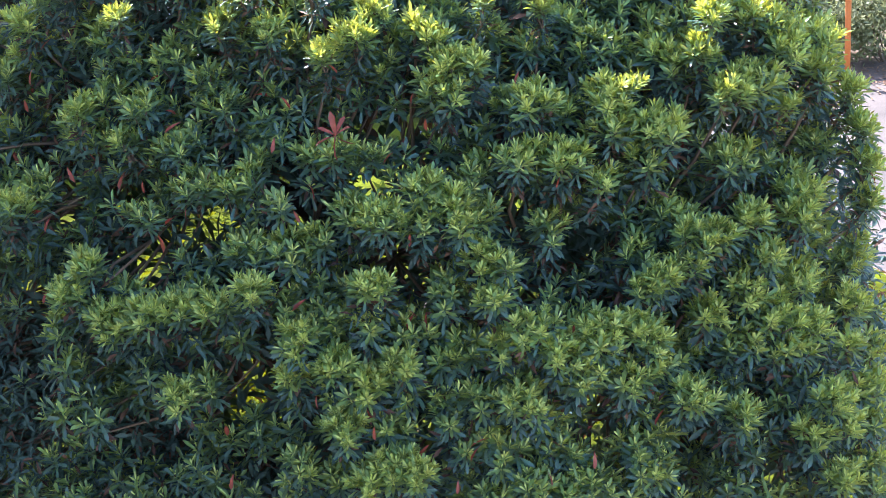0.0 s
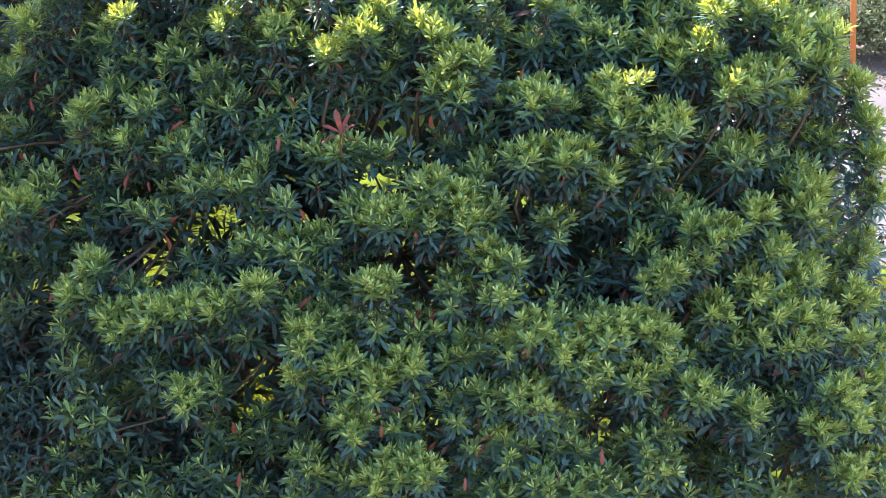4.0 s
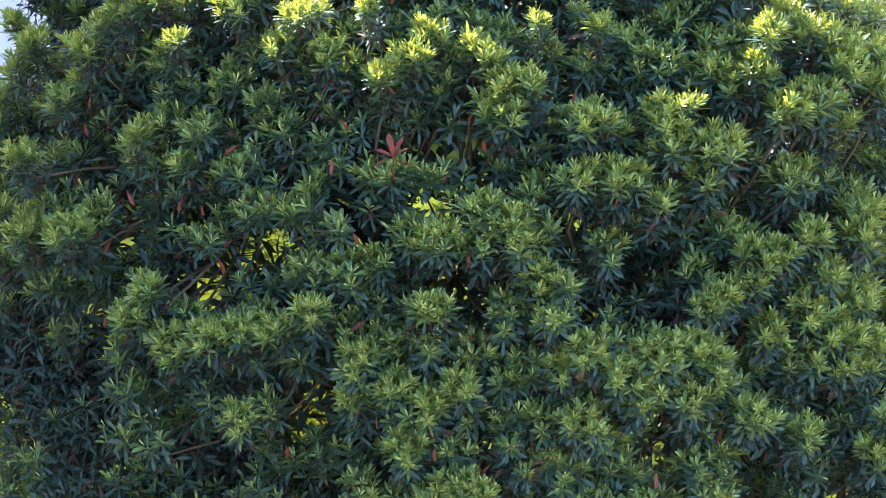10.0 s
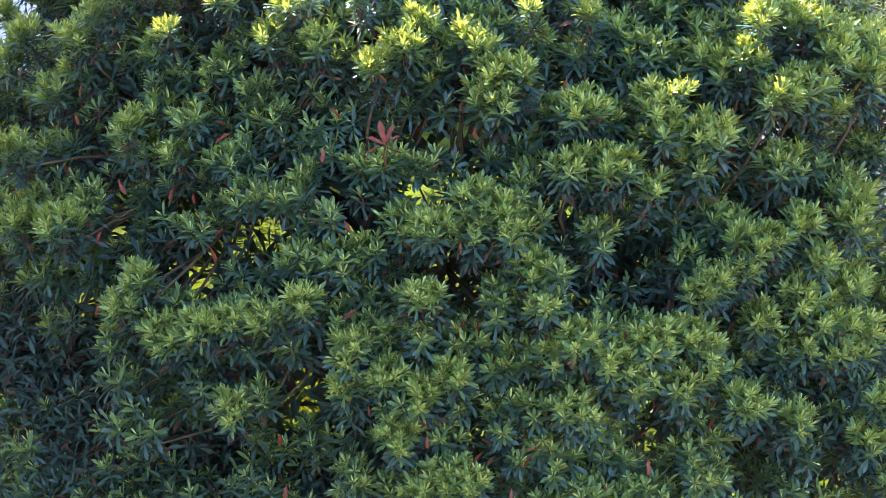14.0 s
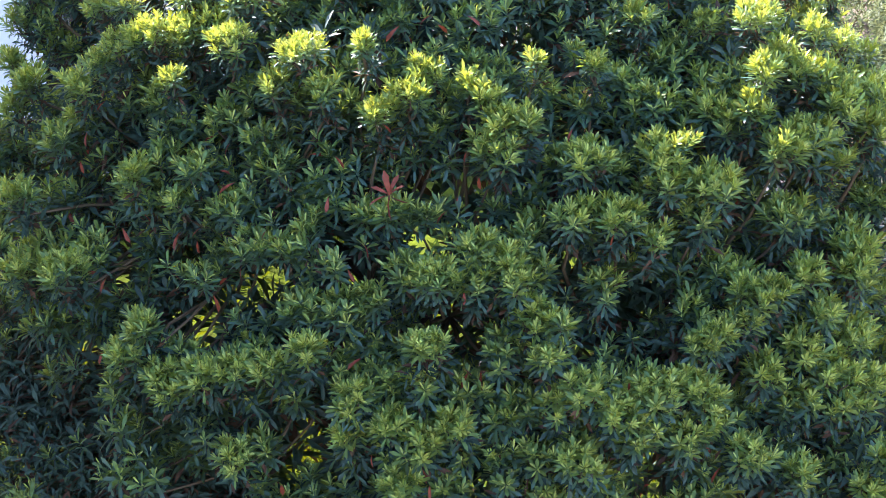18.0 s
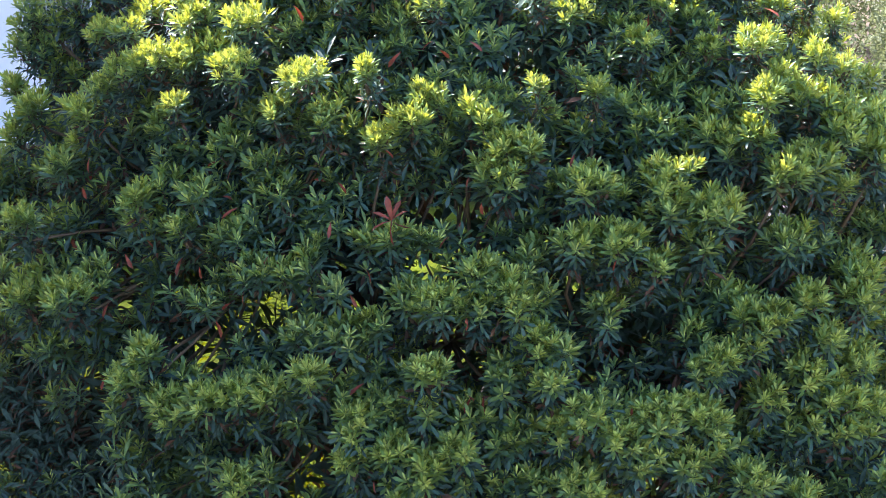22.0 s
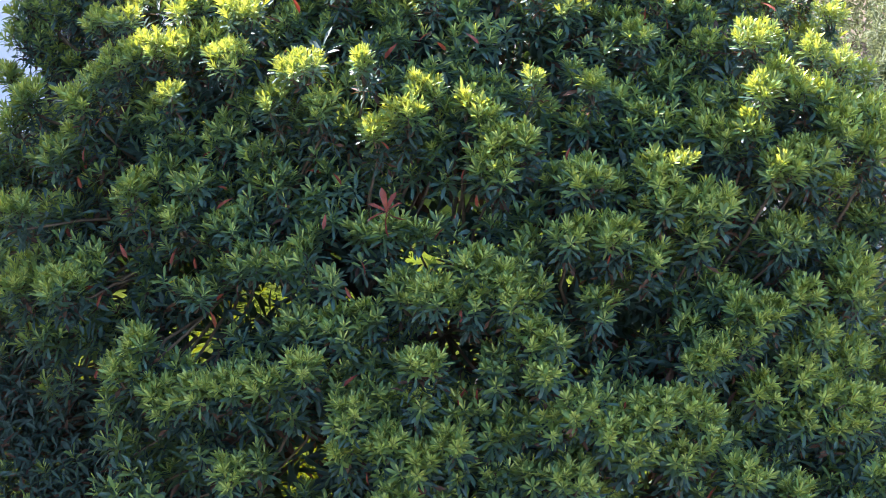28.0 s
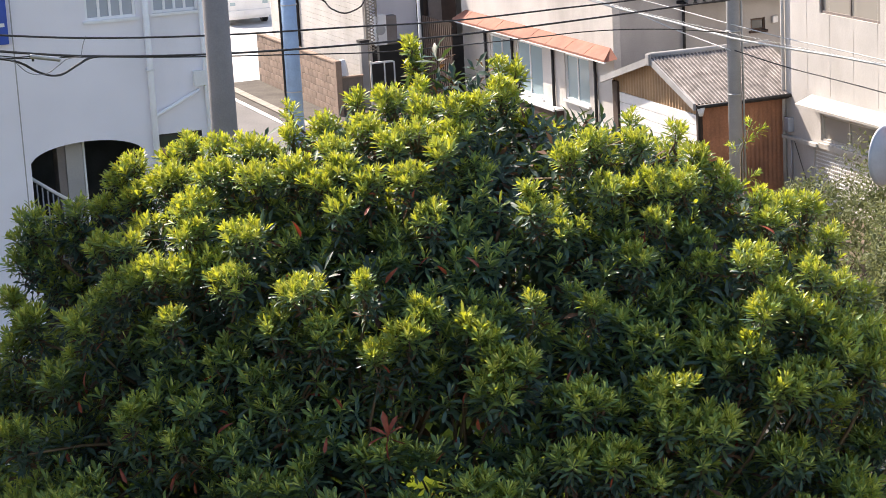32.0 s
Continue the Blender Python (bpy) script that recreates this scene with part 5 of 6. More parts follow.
wall_with_holes("wall", -9.0, 0.0, -0.05, 9.0,
                [(A0, A1, -0.05, CROWN + 0.02), (-0.9, -0.15, 1.2, 3.5), (-1.97, -1.12, 5.52, 6.9), (-0.85, -0.06, 5.54, 6.9)], 0, 0.2, WHITE_WALL, white)
# the arch's head: the piece between the arc and the square opening
bm = bmesh.new()
top, arc = [], []
for k in range(25):
    x = A0 + (A1 - A0) * k / 24
    s = (x - (A0 + A1) / 2) / ((A1 - A0) / 2)
    z = SPRING + (CROWN - SPRING) * math.sqrt(max(0.0, 1 - 0.97 * s * s))
    top.append([bm.verts.new((x, y, CROWN + 0.02)) for y in (0.0, 0.2)])
    arc.append([bm.verts.new((x, y, min(z, CROWN))) for y in (0.0, 0.2)])
for k in range(24):
    bm.faces.new((arc[k][0], arc[k + 1][0], top[k + 1][0], top[k][0]))
    bm.faces.new((arc[k][1], top[k][1], top[k + 1][1], arc[k + 1][1]))
    bm.faces.new((arc[k][0], arc[k][1], arc[k + 1][1], arc[k + 1][0]))
part("arch_head", bm, WHITE_WALL, white)
box("side_wall", (-0.2, 0.203, -0.05), (0, 10, 9.0), WHITE_WALL, white)
box("back_wall", (-9.0, 9.8, -0.05), (-0.203, 10, 9.0), WHITE_WALL, white)
box("far_wall", (-9.2, 0.0, -0.05), (-9.003, 10, 9.0), WHITE_WALL, white)
box("upper_floor", (-8.99, 0.203, 3.9), (-0.203, 9.79, 4.1), CONCRETE, white)
box("porch_back", (-4.5, 2.4, -0.05), (-0.203, 2.5, 3.9), INTERIOR_SHADE, white, "porch back wall, shade put into its dark colour")
box("roof", (-9.2, -0.1, 9.003), (0.1, 10.1, 9.2), CONCRETE, white)
box("porch_column", (-2.42, 0.45, -0.05), (-2.13, 0.85, 3.9), GREY_WALL, white, "grey rendered column in the porch")
box("column_side", (-2.56, 0.47, -0.05), (-2.425, 0.87, 3.9), BROWN_SIDE, white, "brownish shaded column face")
box("column_trim", (-2.125, 0.44, -0.05), (-2.09, 0.86, 3.9), WHITE_PAINT, white)
rail = tube("handrail", [(A0, 0.32, 2.98), (-2.62, 0.42, 2.62), (-2.3, 0.45, 2.4)], 0.03, WHITE_PAINT, white, "white sloping stair rail")
for k in range(9):
    x = A0 + 0.04 + k * 0.085
    tube("baluster", [(x, 0.36, 1.2), (x, 0.36, 2.93 - (x - A0) * 0.75)], 0.014, GALV, white, sides=6)
window_front(white, -1.97, -1.12, 5.52, 6.9, 0, PALE_GLASS, PLASTIC, 4)
window_front(white, -0.85, -0.06, 5.54, 6.9, 0, PALE_GLASS, PLASTIC, 4)
window_front(white, -0.9, -0.15, 1.2, 3.5, 0, DARK_GLASS, DARK_METAL, 2, sill=False)
pipe = tube("downpipe", [(-0.97, -0.07, -0.02), (-0.97, -0.07, 8.95)], 0.055, PLASTIC, white, "white plastic downpipe", 12)
for z in (1.4, 3.0, 4.6, 6.2, 7.8):
    box("clip", (-1.04, -0.13, z), (-0.90, 0.0, z + 0.03), WHITE_PAINT, pipe, bevel=0.003)
tube("branch_pipe", [(-0.97, -0.07, 3.76), (-0.90, -0.07, 3.85), (-0.16, -0.07, 4.20)], 0.032, PLASTIC, white, sides=8)
box("meter_box", (-0.24, -0.1, 4.26), (-0.02, 0.0, 4.52), WHITE_PAINT, white, "small white box", 0.012)
tube("corner_pipe", [(-0.02, -0.05, -0.02), (-0.02, -0.05, 8.95)], 0.045, PLASTIC, white, "", 10)
box("joint", (-3.2, -0.004, -0.02), (-3.18, 0.0, 8.9), GREY_WALL, white, "", 0)
sign = thing("wall_sign", 9.47, 37.2, 5.25, "blue and white sign board on the white wall", "sign")
box("board", (-4.3, -0.1, 0.03), (-3.27, -0.004, 1.9), BLUE_SIGN, sign, "", 0.006)
box("stripe", (-4.3, -0.104, 0.32), (-3.32, -0.1, 0.38), WHITE_PAINT, sign, "", 0)


# ---- poles and cables ----
def pole(x, y, r0, r1, h, mat, label):
    t = tagged(new("utility_pole"), label, "utility pole")
    t.location = (x, y, 0)
    tube("shaft", [(0, 0, -0.1), (0, 0, h * 0.5), (0, 0, h)], [r0, (r0 + r1) / 2, r1], mat, t, "", 24)
    return t


p1 = pole(-2.91, 31.0, 0.195, 0.16, 10.5, POLE_GREY, "grey concrete utility pole beside the white building")
p2 = pole(-3.22, 52.0, 0.17, 0.14, 9.5, CONCRETE, "utility pole with a pale blue plastic wrap")
tube("wrap", [(0, 0, 0.3), (0, 0, 5.6)], [0.19, 0.172], BLUE_WRAP, p2, "pale blue plastic wrap", 24)
tube("conduit", [(-0.2, -0.05, 0.0), (-0.2, -0.05, 8.5)], 0.025, DARK_METAL, p2, "black conduit", 8)
for z in (0.9, 1.9, 2.9, 3.9):
    tube("band", [(0, 0, z), (0, 0, z + 0.03)], 0.196, GALV, p2, "", 20)
p3 = pole(5.86, 44.0, 0.145, 0.11, 9.0, CONCRETE, "slim grey concrete utility pole beside the shed")
for z in (1.6, 2.6, 3.84, 4.5):
    tube("band", [(0, 0, z), (0, 0, z + 0.04)], 0.145, GALV, p3, "", 20)
tube("conduit", [(0.17, -0.04, 0.0), (0.16, -0.04, 8.0)], 0.022, GALV, p3, "", 8)


def cable(label, points, r=0.012, mat=None):
    """A cable through the given places, sagging smoothly between them."""
    pts = [Vector(p) for p in points]
    smooth = []
    for i in range(len(pts) - 1):
        a, b, c, d = pts[max(i - 1, 0)], pts[i], pts[i + 1], pts[min(i + 2, len(pts) - 1)]
        for k in range(5):
            t = k / 5
            smooth.append(0.5 * (2 * b + (c - a) * t + (2 * a - 5 * b + 4 * c - d) * t * t + (3 * b - a - 3 * c + d) * t ** 3))
    smooth.append(pts[-1])
    bm = bmesh.new()
    tube_into(bm, smooth, r, 6)
    return tagged(part("overhead_cable", bm, mat or CABLE), label, "cable", "overhead cables")


BLACK_LABEL = "black overhead cable slung between utility poles"
cable(BLACK_LABEL, ((-8.5, 23.5, 7.5), (-6.16, 28.16, 6.61), (-4.75, 31.18, 6.05), (-3.14, 33.87, 5.64), (-1.29, 36.44, 5.32), (0.37, 38.46, 5.07), (2.42, 40.7, 4.9), (3.53, 41.82, 4.82), (5.80, 43.85, 4.73)), 0.016)
cable(BLACK_LABEL, ((-8.5, 23.5, 7.3), (-6.18, 28.16, 6.42), (-4.77, 31.18, 5.8), (-3.16, 33.87, 5.36), (-1.3, 36.44, 5.03), (0.65, 38.79, 4.79), (2.74, 41.03, 4.63), (4.69, 42.94, 4.53), (5.80, 43.85, 4.49)), 0.018)
cable(BLACK_LABEL, ((-8.5, 23.5, 7.2), (-6.19, 28.16, 6.31), (-5.45, 29.84, 6.0), (-4.77, 31.18, 5.79), (-3.8, 32.86, 5.49), (-2.31, 35.1, 5.12), (-0.69, 37.23, 4.78), (1.35, 39.58, 4.53), (2.95, 41.26, 4.38), (4.44, 42.71, 4.14), (5.78, 43.85, 3.84)), 0.011)
cable("slack black cable loop hanging from the overhead line", ((-5.97, 28.80, 6.22), (-5.70, 29.20, 6.11), (-5.50, 29.50, 6.03), (-5.38, 29.80, 5.93), (-5.26, 30.10, 5.78), (-5.13, 30.40, 5.67), (-5.01, 30.70, 5.64), (-4.83, 31.00, 5.72), (-4.69, 31.30, 5.76), (-4.47, 31.80, 5.69)), 0.016)
cable("thin grey cable loop hanging from the overhead line", ((-5.63, 29.20, 6.12), (-5.46, 29.55, 6.01), (-5.35, 29.80, 5.83), (-5.25, 30.05, 5.74), (-5.14, 30.30, 5.72), (-5.02, 30.50, 5.79), (-4.93, 30.70, 5.84), (-4.80, 31.00, 5.82)), 0.006, POLE_GREY)
cable("thin grey tie wire between two overhead cables", ((-4.72, 31.10, 6.09), (-4.77, 31.10, 5.96), (-4.80, 31.05, 5.81)), 0.005, POLE_GREY)
clamp = tagged(new("cable_clamp"), "small grey splice clamp hanging on the overhead cable", "cable clamp")
clamp.location = (-5.13, 30.10, 5.95)
tube("body", [(-0.148, -0.300, 0.074), (-0.134, -0.270, 0.067), (0.134, 0.270, -0.067), (0.148, 0.300, -0.074)], [0.016, 0.03, 0.03, 0.016], GALV, clamp, "pale grey sleeve", 10)
tube("lead", [(-0.473, -0.800, 0.172), (-0.276, -0.500, 0.095), (-0.148, -0.300, 0.074)], 0.008, CABLE, clamp, "", 6)
box("bolt", (-0.178, -0.02, -0.035), (-0.148, 0.02, 0.0), DARK_METAL, clamp, "", 0.004)
WHITE_LABEL = "pale overhead cable running to the houses"
cable(WHITE_LABEL, ((1.6, 49.0, 5.0), (2.85, 47.54, 4.47), (3.49, 46.82, 4.2), (4.92, 45.14, 3.91), (5.83, 43.83, 3.74), (6.69, 42.86, 3.64), (7.46, 41.78, 3.59), (8.17, 40.72, 3.53), (8.86, 39.62, 3.49)), 0.024, PALE_CABLE)
cable(WHITE_LABEL, ((3.0, 47.4, 4.7), (3.92, 46.34, 4.41), (4.73, 45.38, 4.23), (5.84, 43.84, 4.0), (6.7, 42.86, 3.82), (7.46, 41.78, 3.72), (8.17, 40.72, 3.62), (8.86, 39.62, 3.54)), 0.010, PALE_CABLE)
cable(WHITE_LABEL, ((2.2, 48.2, 4.7), (3.06, 47.3, 4.35), (4.01, 46.22, 4.1), (4.92, 45.14, 3.76), (5.78, 43.87, 3.5)), 0.012, PALE_CABLE)
cable(BLACK_LABEL, ((5.86, 43.83, 3.5), (6.68, 42.86, 3.28), (7.45, 41.78, 3.15), (8.16, 40.72, 3.03), (8.86, 39.62, 2.92)), 0.012)
cable("black cable loop hanging beside the blue pole", ((-3.05, 52.1, 4.2), (-2.58, 55, 3.63), (-2.39, 55, 3.42), (-2.06, 55, 3.28), (-1.71, 55, 3.39), (-1.56, 55, 3.58), (-1.3, 56, 4.2)), 0.02)
# a pale wire wound round two of the lines
wound = bmesh.new()
a, b = Vector((3.49, 46.82, 4.2)), Vector((8.17, 40.72, 3.53))
tube_into(wound, [a.lerp(b, k / 220) + Vector((0, math.cos(k * 1.7) * 0.010, math.sin(k * 1.7 + math.sin(k * 0.31)) * 0.009 + 0.03 - 0.06 * math.sin(k / 220 * math.pi))) for k in range(221)], 0.006, 4)
tagged(part("binding_wire", wound, PALE_CABLE), "thin pale wire wound round the overhead cable", "cable", "overhead cables")


# ---- shed with corrugated sheet ----
def corrugated(name, along, up, origin, mat, parent, pitch=0.076, depth=0.02, label=""):
    """A corrugated sheet: ridges follow the vector up, waves run along the vector along."""
    along, up, origin = Vector(along), Vector(up), Vector(origin)
    face = along.cross(up).normalized()
    n = max(8, int(along.length / pitch * 6))
    bm = bmesh.new()
    rows = []
    for s in (0.0, 0.006, 0.5, 0.994, 1.0):
        rows.append([bm.verts.new(origin + along * (k / n) + up * s + face * (depth / 2 * math.sin(2 * math.pi * k / 6))) for k in range(n + 1)])
    for a, b in zip(rows, rows[1:]):
        for k in range(n):
            bm.faces.new((a[k], a[k + 1], b[k + 1], b[k])).smooth = True
    ob = part(name, bm, mat, parent, label)
    so = ob.modifiers.new("thickness", 'SOLIDIFY')
    so.thickness = 0.006
    return ob


shed = thing("shed", 20.67, 41.13, 0, "small shed of rusty brown and tan corrugated sheet", "shed")
DEPTH, LONG, EAVE, RIDGE = 4.14, 2.6, 2.25, 2.92
MIDQ = 1.82
box("frame", (0.04, 0.05, -0.02), (LONG, DEPTH - 0.03, EAVE - 0.03), DARK_WOOD, shed, "dark timber core", 0)
corrugated("front_sheet", (1.97, 0, 0), (0, 0, EAVE - 0.12), (0.0, 0.0, 0.1), RUST_SHEET, shed, 0.10, 0.012, "rusty brown sheet wall")
box("plinth", (0.0, -0.03, -0.02), (1.97, 0.04, 0.1), CONCRETE, shed)
# gable: sheet above, white boards below
bm = bmesh.new()
n = 92
lo, hi = [], []
for k in range(n + 1):
    y = DEPTH * k / n
    z = EAVE + (RIDGE - EAVE) * (1 - abs(y - MIDQ) / (MIDQ if y < MIDQ else DEPTH - MIDQ)) - 0.04
    w = 0.012 * math.sin(2 * math.pi * k / 3)
    lo.append(bm.verts.new((w, y, 1.93)))
    hi.append(bm.verts.new((w, y, max(z, 1.95))))
for k in range(n):
    bm.faces.new((lo[k], hi[k], hi[k + 1], lo[k + 1]))
part("gable_sheet", bm, TAN_SHEET, shed, "tan ribbed sheet gable")
for k in range(9):
    box("side_board", (-0.02, 0.1, -0.02 + k * 0.217), (0.035, DEPTH - 0.35, 0.187 + k * 0.217), WHITE_PAINT, shed, "white painted board", 0.006)
box("corner_post", (-0.05, -0.05, -0.02), (0.05, 0.05, 2.2), DARK_WOOD, shed)
box("corner_post", (-0.05, DEPTH - 0.3, -0.02), (0.05, DEPTH - 0.05, 2.15), DARK_WOOD, shed)
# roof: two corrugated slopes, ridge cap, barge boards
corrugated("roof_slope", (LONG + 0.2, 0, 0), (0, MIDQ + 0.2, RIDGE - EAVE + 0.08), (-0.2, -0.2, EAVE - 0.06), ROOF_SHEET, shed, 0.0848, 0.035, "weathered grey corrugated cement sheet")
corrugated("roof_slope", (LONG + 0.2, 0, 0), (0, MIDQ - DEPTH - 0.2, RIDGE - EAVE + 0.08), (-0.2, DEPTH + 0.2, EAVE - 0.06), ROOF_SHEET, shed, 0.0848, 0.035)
tube("ridge_cap", [(-0.24, MIDQ, RIDGE + 0.04), (LONG, MIDQ, RIDGE + 0.04)], 0.07, CONCRETE, shed, "grey rounded ridge cap", 10)
box("ridge_end", (-0.27, MIDQ - 0.08, RIDGE - 0.16), (-0.2, MIDQ + 0.08, RIDGE + 0.09), CONCRETE, shed, "", 0.03)
for sgn, y0 in ((1, -0.2), (-1, DEPTH + 0.2)):
    bm = bmesh.new()
    for x0, x1 in ((-0.23, -0.17),):
        c = [bm.verts.new(v) for v in ((x0, y0, EAVE - 0.17), (x1, y0, EAVE - 0.17), (x1, MIDQ, RIDGE - 0.13), (x0, MIDQ, RIDGE - 0.13),
                                       (x0, y0, EAVE - 0.03), (x1, y0, EAVE - 0.03), (x1, MIDQ, RIDGE + 0.02), (x0, MIDQ, RIDGE + 0.02))]
        for f in ((0, 1, 2, 3), (4, 5, 6, 7), (0, 1, 5, 4), (2, 3, 7, 6), (0, 3, 7, 4), (1, 2, 6, 5)):
            bm.faces.new([c[i] for i in f])
    part("barge_board", bm, CONCRETE, shed)
box("eave_board", (-0.15, -0.16, EAVE - 0.16), (LONG, -0.12, EAVE - 0.08), DARK_WOOD, shed, "", 0.004)
tube("eave_gutter", [(-0.15, -0.24, EAVE - 0.1), (LONG, -0.24, EAVE - 0.08)], 0.04, DARK_METAL, shed, "", 8)
tube("downpipe", [(-0.06, -0.2, EAVE - 0.12), (-0.06, -0.1, EAVE - 0.25), (-0.06, -0.09, 0.0)], 0.028, DARK_METAL, shed, "", 8)
tube("gutter_bowl", [(-0.06, -0.2, EAVE - 0.30), (-0.06, -0.2, EAVE - 0.12)], [0.04, 0.09], WHITE_PAINT, shed, "white rainwater bowl", 10)

# ---- cream house with the canopy and the shutter ----
shop = thing("corner_house", 22.65, 41.13, 0, "cream rendered house with a canopy, shutter and upper window", "building")
side_wall("wall", -9.0, 0.0, -0.05, 6.6, [(-3.75, -1.47, 3.98, 5.3), (-3.6, -1.44, 1.4, 1.95), (-3.4, -1.15, -0.05, 1.25)], 0, 0.2, CREAM_WALL, shop)
box("back_wall", (0.203, -0.2, -0.05), (9, 0, 6.6), CREAM_WALL, shop)
box("front_wall", (0.203, -9.0, -0.05), (9, -8.8, 6.6), CREAM_WALL, shop)
box("far_wall", (9.003, -9.0, -0.05), (9.2, 0, 6.6), CREAM_WALL, shop)
box("roof", (-0.15, -9.1, 6.603), (9.3, 0.1, 6.8), CONCRETE, shop)
window_side(shop, -3.75, -1.47, 3.98, 5.3, 0, DUSTY_GLASS, BROWN_SIDE, 2, sill=False, label="sliding window in a dark frame")
for k in range(9):
    box("wall_joint", (-0.003, -0.95 - k * 0.9, 2.35), (0.0, -0.9455 - k * 0.9, 6.5), SHUTTER, shop, bevel=0)
box("window_ledge", (-0.12, -3.85, 3.86), (0.0, -1.38, 3.925), WHITE_PAINT, shop)
window_side(shop, -3.6, -1.44, 1.4, 1.95, 0, DUSTY_GLASS, SHUTTER, 2, sill=False, label="dusty low window under the canopy")
bm = bmesh.new()
c = [bm.verts.new(v) for v in ((0.0, -5.2, 2.29), (0.0, -1.1, 2.29), (-0.36, -1.05, 2.14), (-0.36, -5.2, 2.14),
                               (0.0, -5.2, 2.25), (0.0, -1.1, 2.25), (-0.36, -1.05, 2.09), (-0.36, -5.2, 2.09))]
for f in ((0, 1, 2, 3), (4, 5, 6, 7), (0, 3, 7, 4), (1, 2, 6, 5), (2, 3, 7, 6), (0, 1, 5, 4)):
    bm.faces.new([c[i] for i in f])
part("canopy", bm, SHUTTER, shop, "white sheet canopy over the shop front")
for y in (-1.2, -2.3, -3.4, -4.5):
    tube("canopy_bracket", [(0.0, y, 2.0), (-0.3, y, 2.1)], 0.015, DARK_METAL, shop, sides=6)
corrugated("shutter", (0, 2.25, 0), (0, 0, 1.25), (0.05, -3.4, 0.0), SHUTTER, shop, 0.08, 0.012, "cream steel shutter with ribs")
sh = shop.children[-1]
sh.data.clear_geometry()
bm = bmesh.new()
rows = []
for k in range(97):
    z = 1.25 * k / 96
    x = 0.05 + 0.014 * math.sin(2 * math.pi * k / 6)
    rows.append((bm.verts.new((x, -3.4, z)), bm.verts.new((x, -1.15, z))))
for a, b in zip(rows, rows[1:]):
    bm.faces.new((a[0], a[1], b[1], b[0]))
bm.to_mesh(sh.data)
bm.free()
box("ledge", (-0.1, -1.4, 1.26), (0.0, 0.0, 1.33), CREAM_WALL, shop)
box("shutter_head", (-0.05, -3.45, 1.25), (0.0, -1.4, 1.36), SHUTTER, shop)
tube("gas_pipe", [(-0.04, -0.3, 0.0), (-0.04, -0.3, 1.26)], 0.02, GALV, shop, "", 8)
box("meter", (-0.14, -0.36, 1.42), (0.0, -0.18, 1.72), MIRROR_BACK, shop, "grey meter box", 0.03)
tube("corner_pipe", [(-0.05, -0.03, 0), (-0.05, -0.03, 6.5)], 0.04, CREAM_WALL, shop, "", 8)
tube("stay_wire", [(-0.03, -0.4, 1.26), (-0.02, -1.1, 0.1)], 0.008, DARK_METAL, shop, "", 5)

# ---- leaf litter along the edge of the street ----
g = random.Random(5)
V, F, n = [], [], 0
lv, lf = leaf_shape(0.09, 0.035, 0.0, 0.02, 0.15)
for k in range(900):
    m = Matrix.Translation((g.uniform(5.6, 9.5), g.gauss(32.9, 0.45), 0.012 + g.uniform(0, 0.02))) @ Matrix.Rotation(g.uniform(0, 6.28), 4, 'Z') @ Matrix.Rotation(g.uniform(-0.5, 0.3), 4, 'Y')
    a = np.array(m)
    V.append(lv @ a[:3, :3].T + a[:3, 3])
    F += [tuple(i + n for i in q) for q in lf]
    n += len(lv)
litter = new("leaf_litter", leaf_mesh("leaf_litter", np.concatenate(V), F, [0] * len(F), [LITTER]))
tagged(litter, "brown dry leaf litter along the street's edge", "leaf litter", kind="stuff")

# ---- house with the faded red awning ----
house = thing("awning_house", 21.2, 46.4, 0, "weathered cream house with a faded red awning over its windows", "house")
WINS = [(1.35, 2.75, 1.15, 2.25), (4.1, 5.75, 0.95, 2.25), (6.0, 7.5, 1.15, 2.2)]
side_wall("wall", -0.05, 9.4, -0.05, 5.2, WINS, 0, 0.18, CREAM_WALL, house)
for a, b, c, d in WINS:
    window_side(house, a, b, c, d, 0, FROSTED, WHITE_PAINT, 2, label="sliding window with pale bluish glass")
wall_with_holes("front_wall", 0.183, 9.0, -0.05, 4.2, [(3.47, 3.85, 2.72, 3.0)], -0.05, 0.18, GREY_WALL, house, "stained grey end wall")
window_front(house, 3.47, 3.85, 2.72, 3.0, -0.05, DARK_GLASS, DARK_WOOD, 1, sill=True, label="small barred window")
vent = box("vent_hood", (4.0, -0.14, 2.86), (4.14, -0.05, 3.02), WHITE_PAINT, house, "white vent hood", 0.03)
box("far_wall", (9.003, -0.05, -0.05), (9.2, 9.4, 5.2), GREY_WALL, house)
pent = box("pent_roof", (1.6, -0.55, 3.52), (4.6, -0.05, 3.58), DARK_METAL, house, "narrow tiled eave", 0.005)
for k in range(13):
    tube("roof_tile", [(1.7 + k * 0.23, -0.58, 3.60), (1.7 + k * 0.23, -0.05, 3.72)], 0.075, TILE, pent, sides=8)
tube("wall_pipe", [(1.75, -0.1, 2.0), (1.75, -0.1, 3.5)], 0.035, DARK_METAL, house, "", 8)
box("back_wall", (0.183, 9.22, -0.05), (9.0, 9.4, 5.2), CREAM_WALL, house)
corrugated("roof_slope", (9.6, 0, 0), (0, 5.0, 1.3), (-0.3, -0.4, 4.15), ROOF_SHEET, house, 0.12, 0.04, "grey roof")
corrugated("roof_slope", (9.6, 0, 0), (0, -5.2, 1.2), (-0.3, 9.8, 4.25), ROOF_SHEET, house, 0.12, 0.04)
bm = bmesh.new()
